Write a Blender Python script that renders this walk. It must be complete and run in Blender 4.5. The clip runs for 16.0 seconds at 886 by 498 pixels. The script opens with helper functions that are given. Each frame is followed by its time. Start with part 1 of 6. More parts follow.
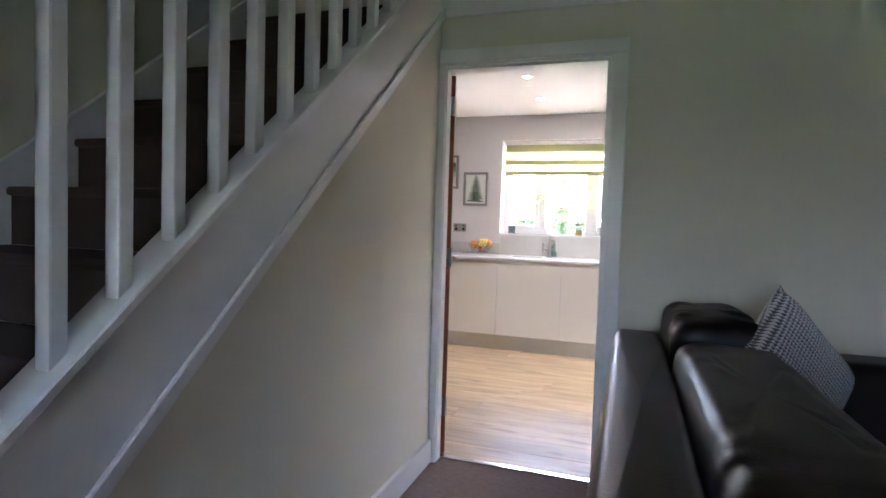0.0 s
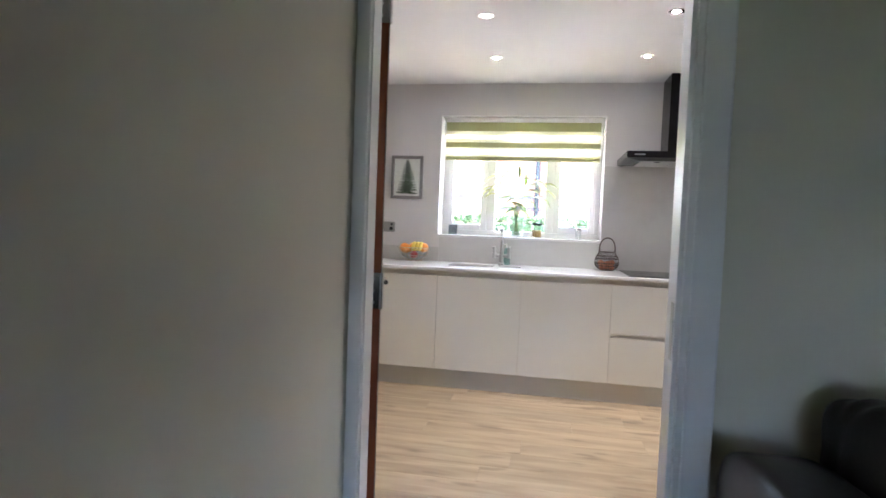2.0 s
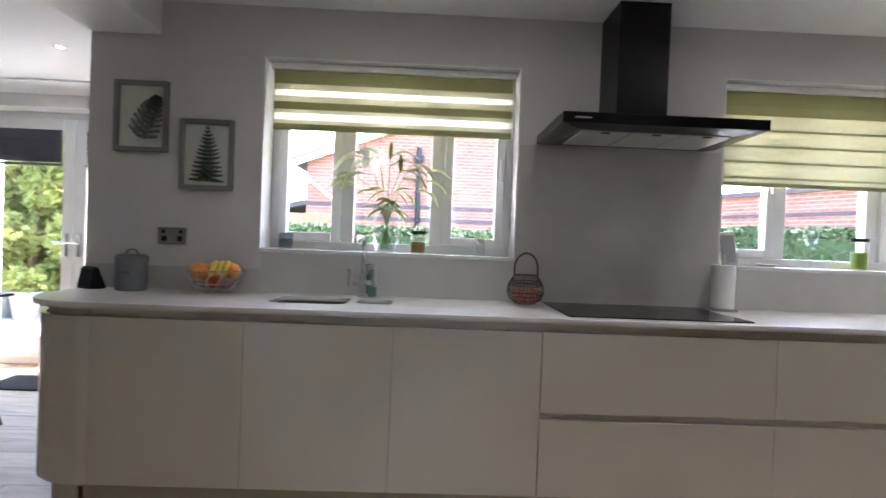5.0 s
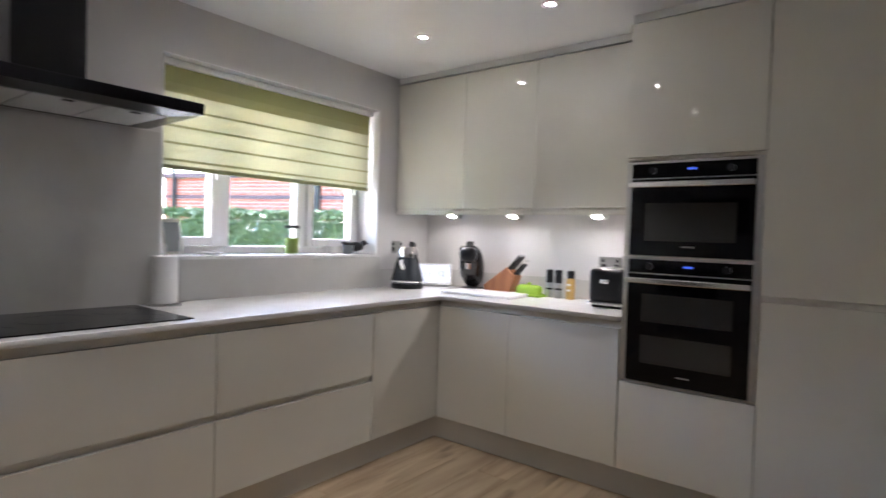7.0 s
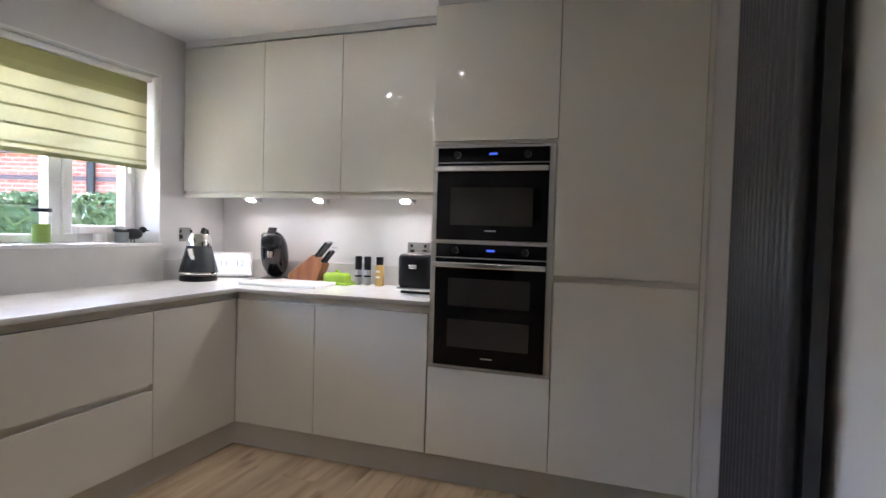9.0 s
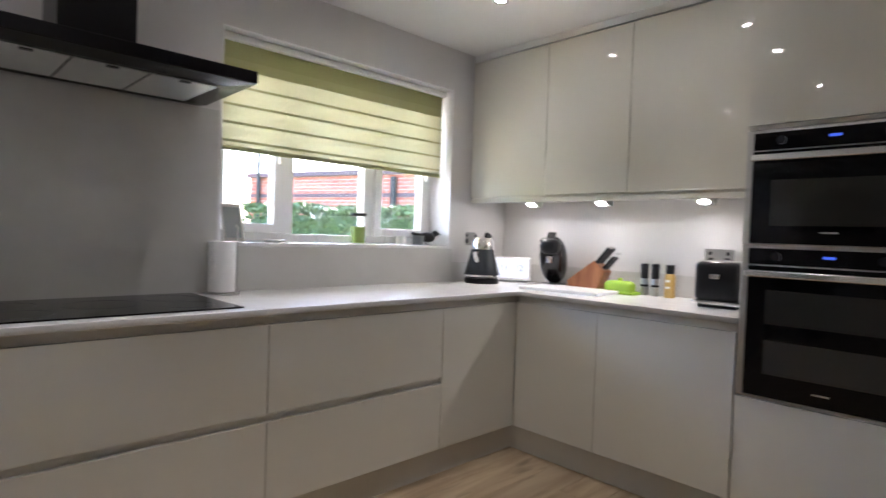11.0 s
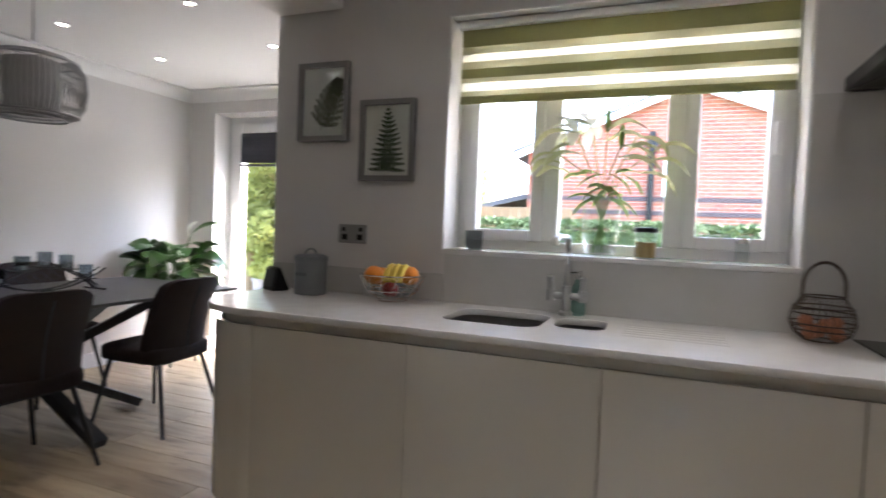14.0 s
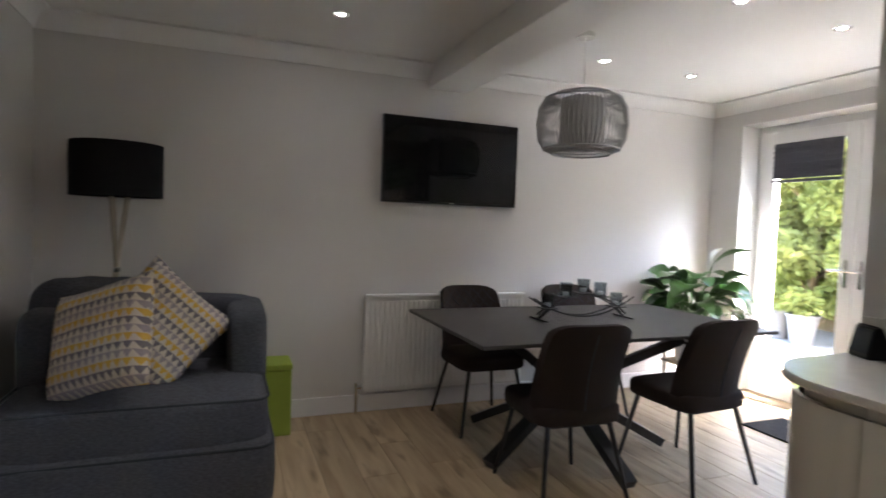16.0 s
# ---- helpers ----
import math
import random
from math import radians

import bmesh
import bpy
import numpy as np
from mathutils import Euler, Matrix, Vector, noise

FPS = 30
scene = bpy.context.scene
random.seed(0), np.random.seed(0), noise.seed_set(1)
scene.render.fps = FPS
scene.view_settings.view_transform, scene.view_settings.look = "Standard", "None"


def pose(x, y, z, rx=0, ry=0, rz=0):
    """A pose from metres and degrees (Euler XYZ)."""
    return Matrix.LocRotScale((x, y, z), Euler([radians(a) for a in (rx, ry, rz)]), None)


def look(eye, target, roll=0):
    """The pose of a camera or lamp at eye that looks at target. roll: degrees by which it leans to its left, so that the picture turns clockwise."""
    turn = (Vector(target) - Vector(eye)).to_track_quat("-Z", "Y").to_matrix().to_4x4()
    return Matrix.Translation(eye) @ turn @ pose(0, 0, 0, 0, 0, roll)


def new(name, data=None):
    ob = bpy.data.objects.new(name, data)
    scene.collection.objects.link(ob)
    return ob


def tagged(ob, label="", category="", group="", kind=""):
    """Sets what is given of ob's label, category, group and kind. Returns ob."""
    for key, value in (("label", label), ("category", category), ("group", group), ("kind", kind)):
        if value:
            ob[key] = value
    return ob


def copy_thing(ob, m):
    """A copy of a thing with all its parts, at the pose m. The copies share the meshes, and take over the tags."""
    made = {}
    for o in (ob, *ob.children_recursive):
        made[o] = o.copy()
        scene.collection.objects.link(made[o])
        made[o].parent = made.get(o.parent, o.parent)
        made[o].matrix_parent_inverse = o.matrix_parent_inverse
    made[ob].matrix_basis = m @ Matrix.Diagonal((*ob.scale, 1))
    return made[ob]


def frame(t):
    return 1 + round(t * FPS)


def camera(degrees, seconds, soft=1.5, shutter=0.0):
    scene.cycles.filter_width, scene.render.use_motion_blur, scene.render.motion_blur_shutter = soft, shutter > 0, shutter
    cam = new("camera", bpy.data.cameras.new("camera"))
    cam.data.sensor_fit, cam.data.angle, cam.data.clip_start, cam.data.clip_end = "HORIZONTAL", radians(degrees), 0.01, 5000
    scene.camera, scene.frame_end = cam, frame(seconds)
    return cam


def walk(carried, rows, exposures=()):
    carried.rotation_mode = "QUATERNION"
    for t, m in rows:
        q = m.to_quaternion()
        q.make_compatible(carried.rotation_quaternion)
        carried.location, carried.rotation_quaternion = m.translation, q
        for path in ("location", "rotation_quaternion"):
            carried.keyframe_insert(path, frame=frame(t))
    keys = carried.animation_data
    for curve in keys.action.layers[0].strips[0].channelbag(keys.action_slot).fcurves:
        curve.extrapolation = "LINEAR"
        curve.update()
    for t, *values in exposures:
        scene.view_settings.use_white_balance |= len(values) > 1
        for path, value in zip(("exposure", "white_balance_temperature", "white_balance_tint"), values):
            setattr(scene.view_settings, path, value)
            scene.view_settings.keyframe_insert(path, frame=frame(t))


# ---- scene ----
cam = camera(76.9, 16.0, shutter=0.35)
PATH = [
    (0, (0.008, 1.042, 1.218), (-0.627, 2.936, 1.129), 1.8),
    (0.5, (-0.115, 1.215, 1.225), (-0.791, 3.095, 1.131), 2.0),
    (1, (-0.226, 1.545, 1.223), (-0.867, 3.437, 1.122), 2.0),
    (1.5, (-0.275, 1.937, 1.241), (-0.823, 3.857, 1.129), 1.8),
    (2, (-0.433, 2.322, 1.243), (-0.795, 4.286, 1.147), 2.2),
    (2.5, (-0.486, 2.681, 1.238), (-0.782, 4.659, 1.18), 2.1),
    (3, (-0.52, 3.005, 1.216), (-0.792, 4.986, 1.183), 2.2),
    (5.5, (-0.414, 4.167, 1.22), (-0.075, 6.137, 1.191), 2.2),
    (6, (-0.301, 4.21, 1.263), (0.438, 6.068, 1.22), 2.2),
    (6.5, (-0.219, 4.207, 1.279), (0.975, 5.81, 1.235), 1.9),
    (7, (-0.2, 4.216, 1.284), (1.374, 5.448, 1.236), 1.8),
    (7.5, (-0.18, 4.219, 1.279), (1.622, 5.086, 1.223), 1.7),
    (8, (-0.15, 4.212, 1.296), (1.763, 4.791, 1.218), 1.6),
    (10.5, (0.08, 4.384, 1.209), (1.699, 5.556, 1.158), 1.8),
    (11, (0.057, 4.416, 1.208), (1.445, 5.855, 1.158), 2.0),
    (11.5, (0.015, 4.474, 1.209), (1.126, 6.136, 1.161), 2.1),
    (12, (-0.063, 4.505, 1.212), (0.711, 6.349, 1.164), 2.3),
    (12.5, (-0.17, 4.55, 1.219), (0.236, 6.507, 1.162), 2.6),
    (13, (-0.288, 4.606, 1.228), (-0.244, 6.605, 1.159), 2.5),
    (13.5, (-0.394, 4.656, 1.22), (-0.705, 6.63, 1.152), 2.5),
    (14, (-0.457, 4.728, 1.239), (-1.184, 6.59, 1.157), 2.2),
    (14.5, (-0.54, 4.816, 1.255), (-1.675, 6.46, 1.165), 1.9),
    (15, (-0.636, 4.879, 1.27), (-2.128, 6.207, 1.175), 1.7),
    (15.5, (-0.791, 4.911, 1.28), (-2.512, 5.926, 1.186), 1.8),
    (16, (-0.93, 4.859, 1.307), (-2.792, 5.583, 1.218), 2.0),
]
walk(cam, [(t, look(eye, target, roll)) for t, eye, target, roll in PATH], [(0, 6.4, 5900, 25), (1.5, 6.15, 5750, 20), (3, 5.5, 5700, 18), (5.5, 4.55, 5800, 18), (8, 4.75, 5800, 19), (10.5, 4.7, 5850, 18), (12.5, 4.55, 5950, 18), (14.5, 4.4, 6150, 19), (16, 4.7, 6200, 17)])

# ---- world, sun, exposure ----
W = bpy.data.worlds.new("sky")
scene.world = W
W.use_nodes = True
wn = W.node_tree.nodes
sky = wn.new("ShaderNodeTexSky")
sky.sky_type = "NISHITA"
sky.sun_disc = False
SUN_EL, SUN_AZ = 50.0, 68.0          # height, and turn from +y towards +x
sky.sun_elevation, sky.sun_rotation = radians(SUN_EL), radians(SUN_AZ)
sky.air_density, sky.dust_density, sky.ozone_density = 1.0, 3.0, 1.0
W.node_tree.links.new(sky.outputs[0], wn["Background"].inputs[0])
wn["Background"].inputs[1].default_value = 0.15
sun = new("sun", bpy.data.lights.new("sun", "SUN"))
sun.data.energy, sun.data.angle, sun.data.color = 2.4, radians(1.0), (1.0, 0.95, 0.86)
sd = Vector((math.sin(radians(SUN_AZ)) * math.cos(radians(SUN_EL)), math.cos(radians(SUN_AZ)) * math.cos(radians(SUN_EL)), math.sin(radians(SUN_EL))))
sun.matrix_world = look(sd * 50, (0, 0, 0))


# ---- materials ----
def mat(name, col, rough=0.5, metal=0.0, var=0.12, scale=6.0, bump=0.05, bscale=60.0, coat=0.0, spec=0.5, stretch=(1, 1, 1), emit=None, glow=0.0, sheen=0.0):
    m = bpy.data.materials.new(name)
    m.use_nodes = True
    n, l = m.node_tree.nodes, m.node_tree.links
    p = n["Principled BSDF"]
    p.inputs["Roughness"].default_value, p.inputs["Metallic"].default_value = rough, metal
    p.inputs["Coat Weight"].default_value, p.inputs["Coat Roughness"].default_value = coat, 0.02
    p.inputs["Specular IOR Level"].default_value = spec
    p.inputs["Sheen Weight"].default_value = sheen
    tc, mp = n.new("ShaderNodeTexCoord"), n.new("ShaderNodeMapping")
    mp.inputs["Scale"].default_value = stretch
    l.new(tc.outputs["Object"], mp.inputs[0])
    if var:
        a, b = n.new("ShaderNodeTexNoise"), n.new("ShaderNodeMix")
        a.inputs["Scale"].default_value, a.inputs["Detail"].default_value = scale, 5
        l.new(mp.outputs[0], a.inputs["Vector"])
        b.data_type = "RGBA"
        b.inputs[6].default_value = (*[c * (1 - var) for c in col], 1)
        b.inputs[7].default_value = (*[min(1, c * (1 + var)) for c in col], 1)
        l.new(a.outputs[0], b.inputs[0])
        l.new(b.outputs[2], p.inputs["Base Color"])
        r = n.new("ShaderNodeMapRange")
        r.inputs[3].default_value, r.inputs[4].default_value = rough * 0.88, min(1, rough * 1.12)
        l.new(a.outputs[0], r.inputs[0])
        l.new(r.outputs[0], p.inputs["Roughness"])
    else:
        p.inputs["Base Color"].default_value = (*col, 1)
    if bump:
        c, d = n.new("ShaderNodeTexNoise"), n.new("ShaderNodeBump")
        c.inputs["Scale"].default_value, c.inputs["Detail"].default_value = bscale, 3
        l.new(mp.outputs[0], c.inputs["Vector"])
        d.inputs["Strength"].default_value, d.inputs["Distance"].default_value = bump, 0.01
        l.new(c.outputs[0], d.inputs["Height"])
        l.new(d.outputs[0], p.inputs["Normal"])
    if emit:
        p.inputs["Emission Color"].default_value, p.inputs["Emission Strength"].default_value = (*emit, 1), glow
    return m


def glass_mat(name, tint=(0.97, 0.99, 0.98), gloss=0.02):
    m = bpy.data.materials.new(name)
    m.use_nodes = True
    n, l = m.node_tree.nodes, m.node_tree.links
    n.remove(n["Principled BSDF"])
    t, g, x, fr = n.new("ShaderNodeBsdfTransparent"), n.new("ShaderNodeBsdfGlossy"), n.new("ShaderNodeMixShader"), n.new("ShaderNodeLayerWeight")
    t.inputs[0].default_value = (*tint, 1)
    g.inputs["Roughness"].default_value = gloss
    fr.inputs[0].default_value = 0.5
    pw_, ml_ = n.new("ShaderNodeMath"), n.new("ShaderNodeMath")
    pw_.operation, pw_.inputs[1].default_value, ml_.operation, ml_.inputs[1].default_value, ml_.inputs[2].default_value = "POWER", 4.0, "MULTIPLY_ADD", 0.6, 0.035
    l.new(fr.outputs["Facing"], pw_.inputs[0]), l.new(pw_.outputs[0], ml_.inputs[0])
    l.new(ml_.outputs[0], x.inputs[0]), l.new(t.outputs[0], x.inputs[1]), l.new(g.outputs[0], x.inputs[2])
    l.new(x.outputs[0], n["Material Output"].inputs[0])
    return m


def cloth_mat(name, col, through_part):
    """Thin fabric that lets daylight through."""
    m = bpy.data.materials.new(name)
    m.use_nodes = True
    n, l = m.node_tree.nodes, m.node_tree.links
    p = n["Principled BSDF"]
    p.inputs["Roughness"].default_value = 0.9
    p.inputs["Base Color"].default_value = (*col, 1)
    t, x = n.new("ShaderNodeBsdfTranslucent"), n.new("ShaderNodeMixShader")
    tc, w, b = n.new("ShaderNodeTexCoord"), n.new("ShaderNodeTexNoise"), n.new("ShaderNodeMix")
    w.inputs["Scale"].default_value = 220
    b.data_type = "RGBA"
    b.inputs[6].default_value, b.inputs[7].default_value = (*[c * 0.88 for c in col], 1), (*[min(1, c * 1.1) for c in col], 1)
    l.new(tc.outputs["Object"], w.inputs["Vector"]), l.new(w.outputs[0], b.inputs[0])
    l.new(b.outputs[2], t.inputs[0]), l.new(b.outputs[2], p.inputs["Base Color"])
    x.inputs[0].default_value = through_part
    l.new(p.outputs[0], x.inputs[1]), l.new(t.outputs[0], x.inputs[2]), l.new(x.outputs[0], n["Material Output"].inputs[0])
    return m


def wood_mat(name, light, dark, rough=0.4, grain=(0.9, 7, 7), per_piece=0.25, knots=True):
    m = bpy.data.materials.new(name)
    m.use_nodes = True
    n, l = m.node_tree.nodes, m.node_tree.links
    p = n["Principled BSDF"]
    p.inputs["Roughness"].default_value = rough
    tc, mp, oi, ad = n.new("ShaderNodeTexCoord"), n.new("ShaderNodeMapping"), n.new("ShaderNodeObjectInfo"), n.new("ShaderNodeVectorMath")
    sc = n.new("ShaderNodeMath")
    sc.operation, sc.inputs[1].default_value = "MULTIPLY", 40.0
    l.new(oi.outputs["Random"], sc.inputs[0])
    l.new(tc.outputs["Object"], ad.inputs[0]), l.new(sc.outputs[0], ad.inputs[1])
    mp.inputs["Scale"].default_value = grain
    l.new(ad.outputs[0], mp.inputs[0])
    a = n.new("ShaderNodeTexNoise")
    a.inputs["Scale"].default_value, a.inputs["Detail"].default_value, a.inputs["Distortion"].default_value = 2.2, 8, 0.6
    l.new(mp.outputs[0], a.inputs["Vector"])
    r = n.new("ShaderNodeValToRGB")
    r.color_ramp.elements[0].position, r.color_ramp.elements[1].position = 0.32, 0.66
    r.color_ramp.elements[0].color, r.color_ramp.elements[1].color = (*dark, 1), (*light, 1)
    l.new(a.outputs[0], r.inputs[0])
    out = r.outputs[0]
    if knots:
        k, kr, km = n.new("ShaderNodeTexNoise"), n.new("ShaderNodeMapRange"), n.new("ShaderNodeMix")
        mk = n.new("ShaderNodeMapping")
        mk.inputs["Scale"].default_value = (1.3, 5, 5)
        l.new(ad.outputs[0], mk.inputs[0]), l.new(mk.outputs[0], k.inputs["Vector"])
        k.inputs["Scale"].default_value, k.inputs["Detail"].default_value = 2.4, 2
        kr.inputs[1].default_value, kr.inputs[2].default_value, kr.inputs[4].default_value = 0.60, 0.73, 0.8
        l.new(k.outputs[0], kr.inputs[0]), l.new(kr.outputs[0], km.inputs[0])
        km.data_type = "RGBA"
        km.inputs[7].default_value = (*[c * 0.55 for c in dark], 1)
        l.new(out, km.inputs[6])
        out = km.outputs[2]
    h, v = n.new("ShaderNodeHueSaturation"), n.new("ShaderNodeMapRange")
    v.inputs[3].default_value, v.inputs[4].default_value = 1 - per_piece, 1 + per_piece
    l.new(oi.outputs["Random"], v.inputs[0]), l.new(v.outputs[0], h.inputs["Value"]), l.new(out, h.inputs["Color"])
    l.new(h.outputs[0], p.inputs["Base Color"])
    d = n.new("ShaderNodeBump")
    d.inputs["Strength"].default_value, d.inputs["Distance"].default_value = 0.12, 0.004
    l.new(a.outputs[0], d.inputs["Height"]), l.new(d.outputs[0], p.inputs["Normal"])
    return m


def brick_mat(name):
    m = bpy.data.materials.new(name)
    m.use_nodes = True
    n, l = m.node_tree.nodes, m.node_tree.links
    p = n["Principled BSDF"]
    p.inputs["Roughness"].default_value = 0.85
    tc, mp, b = n.new("ShaderNodeTexCoord"), n.new("ShaderNodeMapping"), n.new("ShaderNodeTexBrick")
    mp.inputs["Rotation"].default_value = (radians(90), 0, 0)
    l.new(tc.outputs["Object"], mp.inputs[0]), l.new(mp.outputs[0], b.inputs["Vector"])
    b.inputs["Color1"].default_value, b.inputs["Color2"].default_value, b.inputs["Mortar"].default_value = (0.42, 0.13, 0.075, 1), (0.30, 0.085, 0.055, 1), (0.42, 0.36, 0.30, 1)
    b.inputs["Scale"].default_value, b.inputs["Mortar Size"].default_value = 1.0, 0.006
    b.inputs["Brick Width"].default_value, b.inputs["Row Height"].default_value = 0.225, 0.075
    a, x = n.new("ShaderNodeTexNoise"), n.new("ShaderNodeMix")
    a.inputs["Scale"].default_value = 1.2
    x.data_type, x.blend_type = "RGBA", "MULTIPLY"
    rr = n.new("ShaderNodeMapRange")
    rr.inputs[3].default_value, rr.inputs[4].default_value = 0.75, 1.2
    x.inputs[0].default_value = 1.0
    l.new(tc.outputs["Object"], a.inputs["Vector"]), l.new(a.outputs[0], rr.inputs[0])
    l.new(b.outputs[0], x.inputs[6]), l.new(rr.outputs[0], x.inputs[7]), l.new(x.outputs[2], p.inputs["Base Color"])
    return m


def tri_mat(name, n_tiles, cols):
    """Woven cushion cover with rows of triangles."""
    m = bpy.data.materials.new(name)
    m.use_nodes = True
    n, l = m.node_tree.nodes, m.node_tree.links
    p = n["Principled BSDF"]
    p.inputs["Roughness"].default_value = 0.9
    tc, sp = n.new("ShaderNodeTexCoord"), n.new("ShaderNodeSeparateXYZ")
    l.new(tc.outputs["Object"], sp.inputs[0])

    def op(kind, a, b=None):
        q = n.new("ShaderNodeMath")
        q.operation = kind
        for i, v in enumerate((a, b)):
            if v is None:
                continue
            if isinstance(v, (int, float)):
                q.inputs[i].default_value = v
            else:
                l.new(v, q.inputs[i])
        return q.outputs[0]
    x, y = op("MULTIPLY", sp.outputs[0], n_tiles), op("MULTIPLY", sp.outputs[1], n_tiles)
    fx, fy = op("FRACT", x), op("FRACT", y)
    tri = op("LESS_THAN", op("ABSOLUTE", op("SUBTRACT", fx, 0.5)), op("MULTIPLY", fy, 0.5))
    row = op("FLOORED_MODULO", op("FLOOR", y), 3.0)
    dark = n.new("ShaderNodeValToRGB")
    dark.color_ramp.interpolation = "CONSTANT"
    e = dark.color_ramp.elements
    e[0].position, e[0].color = 0.0, (*cols[0], 1)
    e[1].position, e[1].color = 0.3, (*cols[1], 1)
    e.new(0.6).color = (*cols[2], 1)
    l.new(op("DIVIDE", row, 3.0), dark.inputs[0])
    mx = n.new("ShaderNodeMix")
    mx.data_type = "RGBA"
    mx.inputs[6].default_value = (*cols[3], 1)
    l.new(tri, mx.inputs[0]), l.new(dark.outputs[0], mx.inputs[7]), l.new(mx.outputs[2], p.inputs["Base Color"])
    w, d = n.new("ShaderNodeTexNoise"), n.new("ShaderNodeBump")
    w.inputs["Scale"].default_value = 300
    d.inputs["Strength"].default_value, d.inputs["Distance"].default_value = 0.4, 0.003
    l.new(w.outputs[0], d.inputs["Height"]), l.new(d.outputs[0], p.inputs["Normal"])
    return m


GREY_WALL = mat("grey_wall_paint", (0.665, 0.65, 0.635), 0.75, var=0.03, scale=2.5, bump=0.06, bscale=180)
CREAM_WALL = mat("cream_wall_paint", (0.69, 0.665, 0.575), 0.75, var=0.03, scale=2.5, bump=0.08, bscale=160)
CEIL = mat("ceiling_paint", (0.80, 0.80, 0.79), 0.8, var=0.02, bump=0.05, bscale=140)
GLOSS_WHITE = mat("white_gloss_paint", (0.78, 0.78, 0.80), 0.3, var=0.03, bump=0.05, bscale=25)
UPVC = mat("white_plastic_frame", (0.85, 0.85, 0.85), 0.25, var=0.02, bump=0)
CREAM_GLOSS = mat("cream_gloss_door", (0.70, 0.68, 0.605), 0.045, var=0.015, scale=1.5, bump=0.012, bscale=3, coat=0.6)
CREAM_MATT = mat("cream_rail", (0.68, 0.65, 0.58), 0.35, var=0.03, bump=0)
QUARTZ = mat("quartz", (0.74, 0.735, 0.72), 0.22, var=0.05, scale=14, bump=0.01, bscale=300)
SPLASH = mat("veined_splashback", (0.58, 0.575, 0.55), 0.25, var=0.16, scale=3.8, bump=0.01)
OAK = wood_mat("oak_plank", (0.50, 0.39, 0.25), (0.345, 0.25, 0.15), 0.42, per_piece=0.13)
MAHOG = wood_mat("red_wood_door", (0.36, 0.10, 0.035), (0.22, 0.05, 0.018), 0.35, grain=(14, 14, 0.8), per_piece=0.05, knots=False)
BLOCK_WOOD = wood_mat("block_wood", (0.42, 0.17, 0.06), (0.27, 0.09, 0.03), 0.4, grain=(8, 8, 2), per_piece=0.05, knots=False)
SINK_STEEL = mat("sink_steel", (0.26, 0.26, 0.255), 0.32, 1.0, var=0.06, scale=4, bump=0.03, bscale=40)
CHROME = mat("chrome", (0.75, 0.75, 0.75), 0.12, 1.0, var=0.03, bump=0)
STEEL = mat("brushed_steel", (0.52, 0.52, 0.51), 0.3, 1.0, var=0.06, scale=4, bump=0.05, bscale=40, stretch=(1, 1, 30))
BLACK_GLASS = mat("black_glass", (0.003, 0.003, 0.0035), 0.05, var=0, bump=0, spec=0.16)
BLACK = mat("black_plastic", (0.008, 0.008, 0.009), 0.3, var=0.2, bump=0.02, spec=0.35)
BLACK_METAL = mat("black_metal", (0.015, 0.014, 0.015), 0.4, var=0.2, bump=0.03)
HOOD_BLACK = mat("black_enamel", (0.006, 0.0055, 0.007), 0.2, var=0.1, bump=0, spec=0.25)
MESH_STEEL = mat("filter_mesh", (0.62, 0.62, 0.60), 0.35, 0.8, var=0.1, scale=60, bump=0.4, bscale=260)
GREY_SLATE = mat("dark_tabletop", (0.036, 0.032, 0.030), 0.42, var=0.2, scale=20, bump=0.15, bscale=220)
CHAIR_CLOTH = mat("brown_grey_suede", (0.025, 0.0165, 0.0145), 0.88, var=0.22, scale=9, bump=0.3, bscale=280, spec=0.3)
SOFA_CLOTH = mat("blue_grey_weave", (0.078, 0.084, 0.10), 0.92, var=0.75, scale=55, bump=0.6, bscale=420, stretch=(1, 1, 3))
PIPING = mat("dark_piping", (0.03, 0.036, 0.045), 0.9, var=0.1, bump=0.1)
LEATHER = mat("brown_leather", (0.011, 0.0065, 0.006), 0.36, var=0.3, scale=8, bump=0.1, bscale=160, spec=0.27)
CARPET = mat("brown_carpet", (0.22, 0.15, 0.12), 0.97, var=0.35, scale=45, bump=1.0, bscale=350)
STAIR_CARPET = mat("dark_stair_carpet", (0.045, 0.026, 0.02), 0.97, var=0.3, scale=45, bump=1.0, bscale=350)
ANTHRACITE = mat("anthracite_paint", (0.028, 0.030, 0.036), 0.4, var=0.1, bump=0)
RAD_WHITE = mat("radiator_enamel", (0.80, 0.80, 0.78), 0.3, var=0.02, bump=0)
BRICK = brick_mat("red_brick")
DARK_BRICK = mat("dark_brick_band", (0.10, 0.07, 0.07), 0.85, var=0.2)
ROOF = mat("roof_tile", (0.12, 0.11, 0.115), 0.8, var=0.25, scale=3)
GRASS = mat("grass", (0.07, 0.11, 0.03), 0.95, var=0.4, scale=0.8, bump=0.8, bscale=12)
PAVING = mat("paving", (0.29, 0.27, 0.24), 0.9, var=0.15, scale=2, bump=0.3, bscale=40)
HEDGE = mat("hedge_leaf", (0.042, 0.078, 0.02), 0.7, var=0.5, scale=7, bump=0)
SHRUB = cloth_mat("shrub_leaf", (0.27, 0.28, 0.07), 0.45)
LEAF = mat("plant_leaf", (0.045, 0.12, 0.022), 0.32, var=0.35, scale=14, bump=0.05)
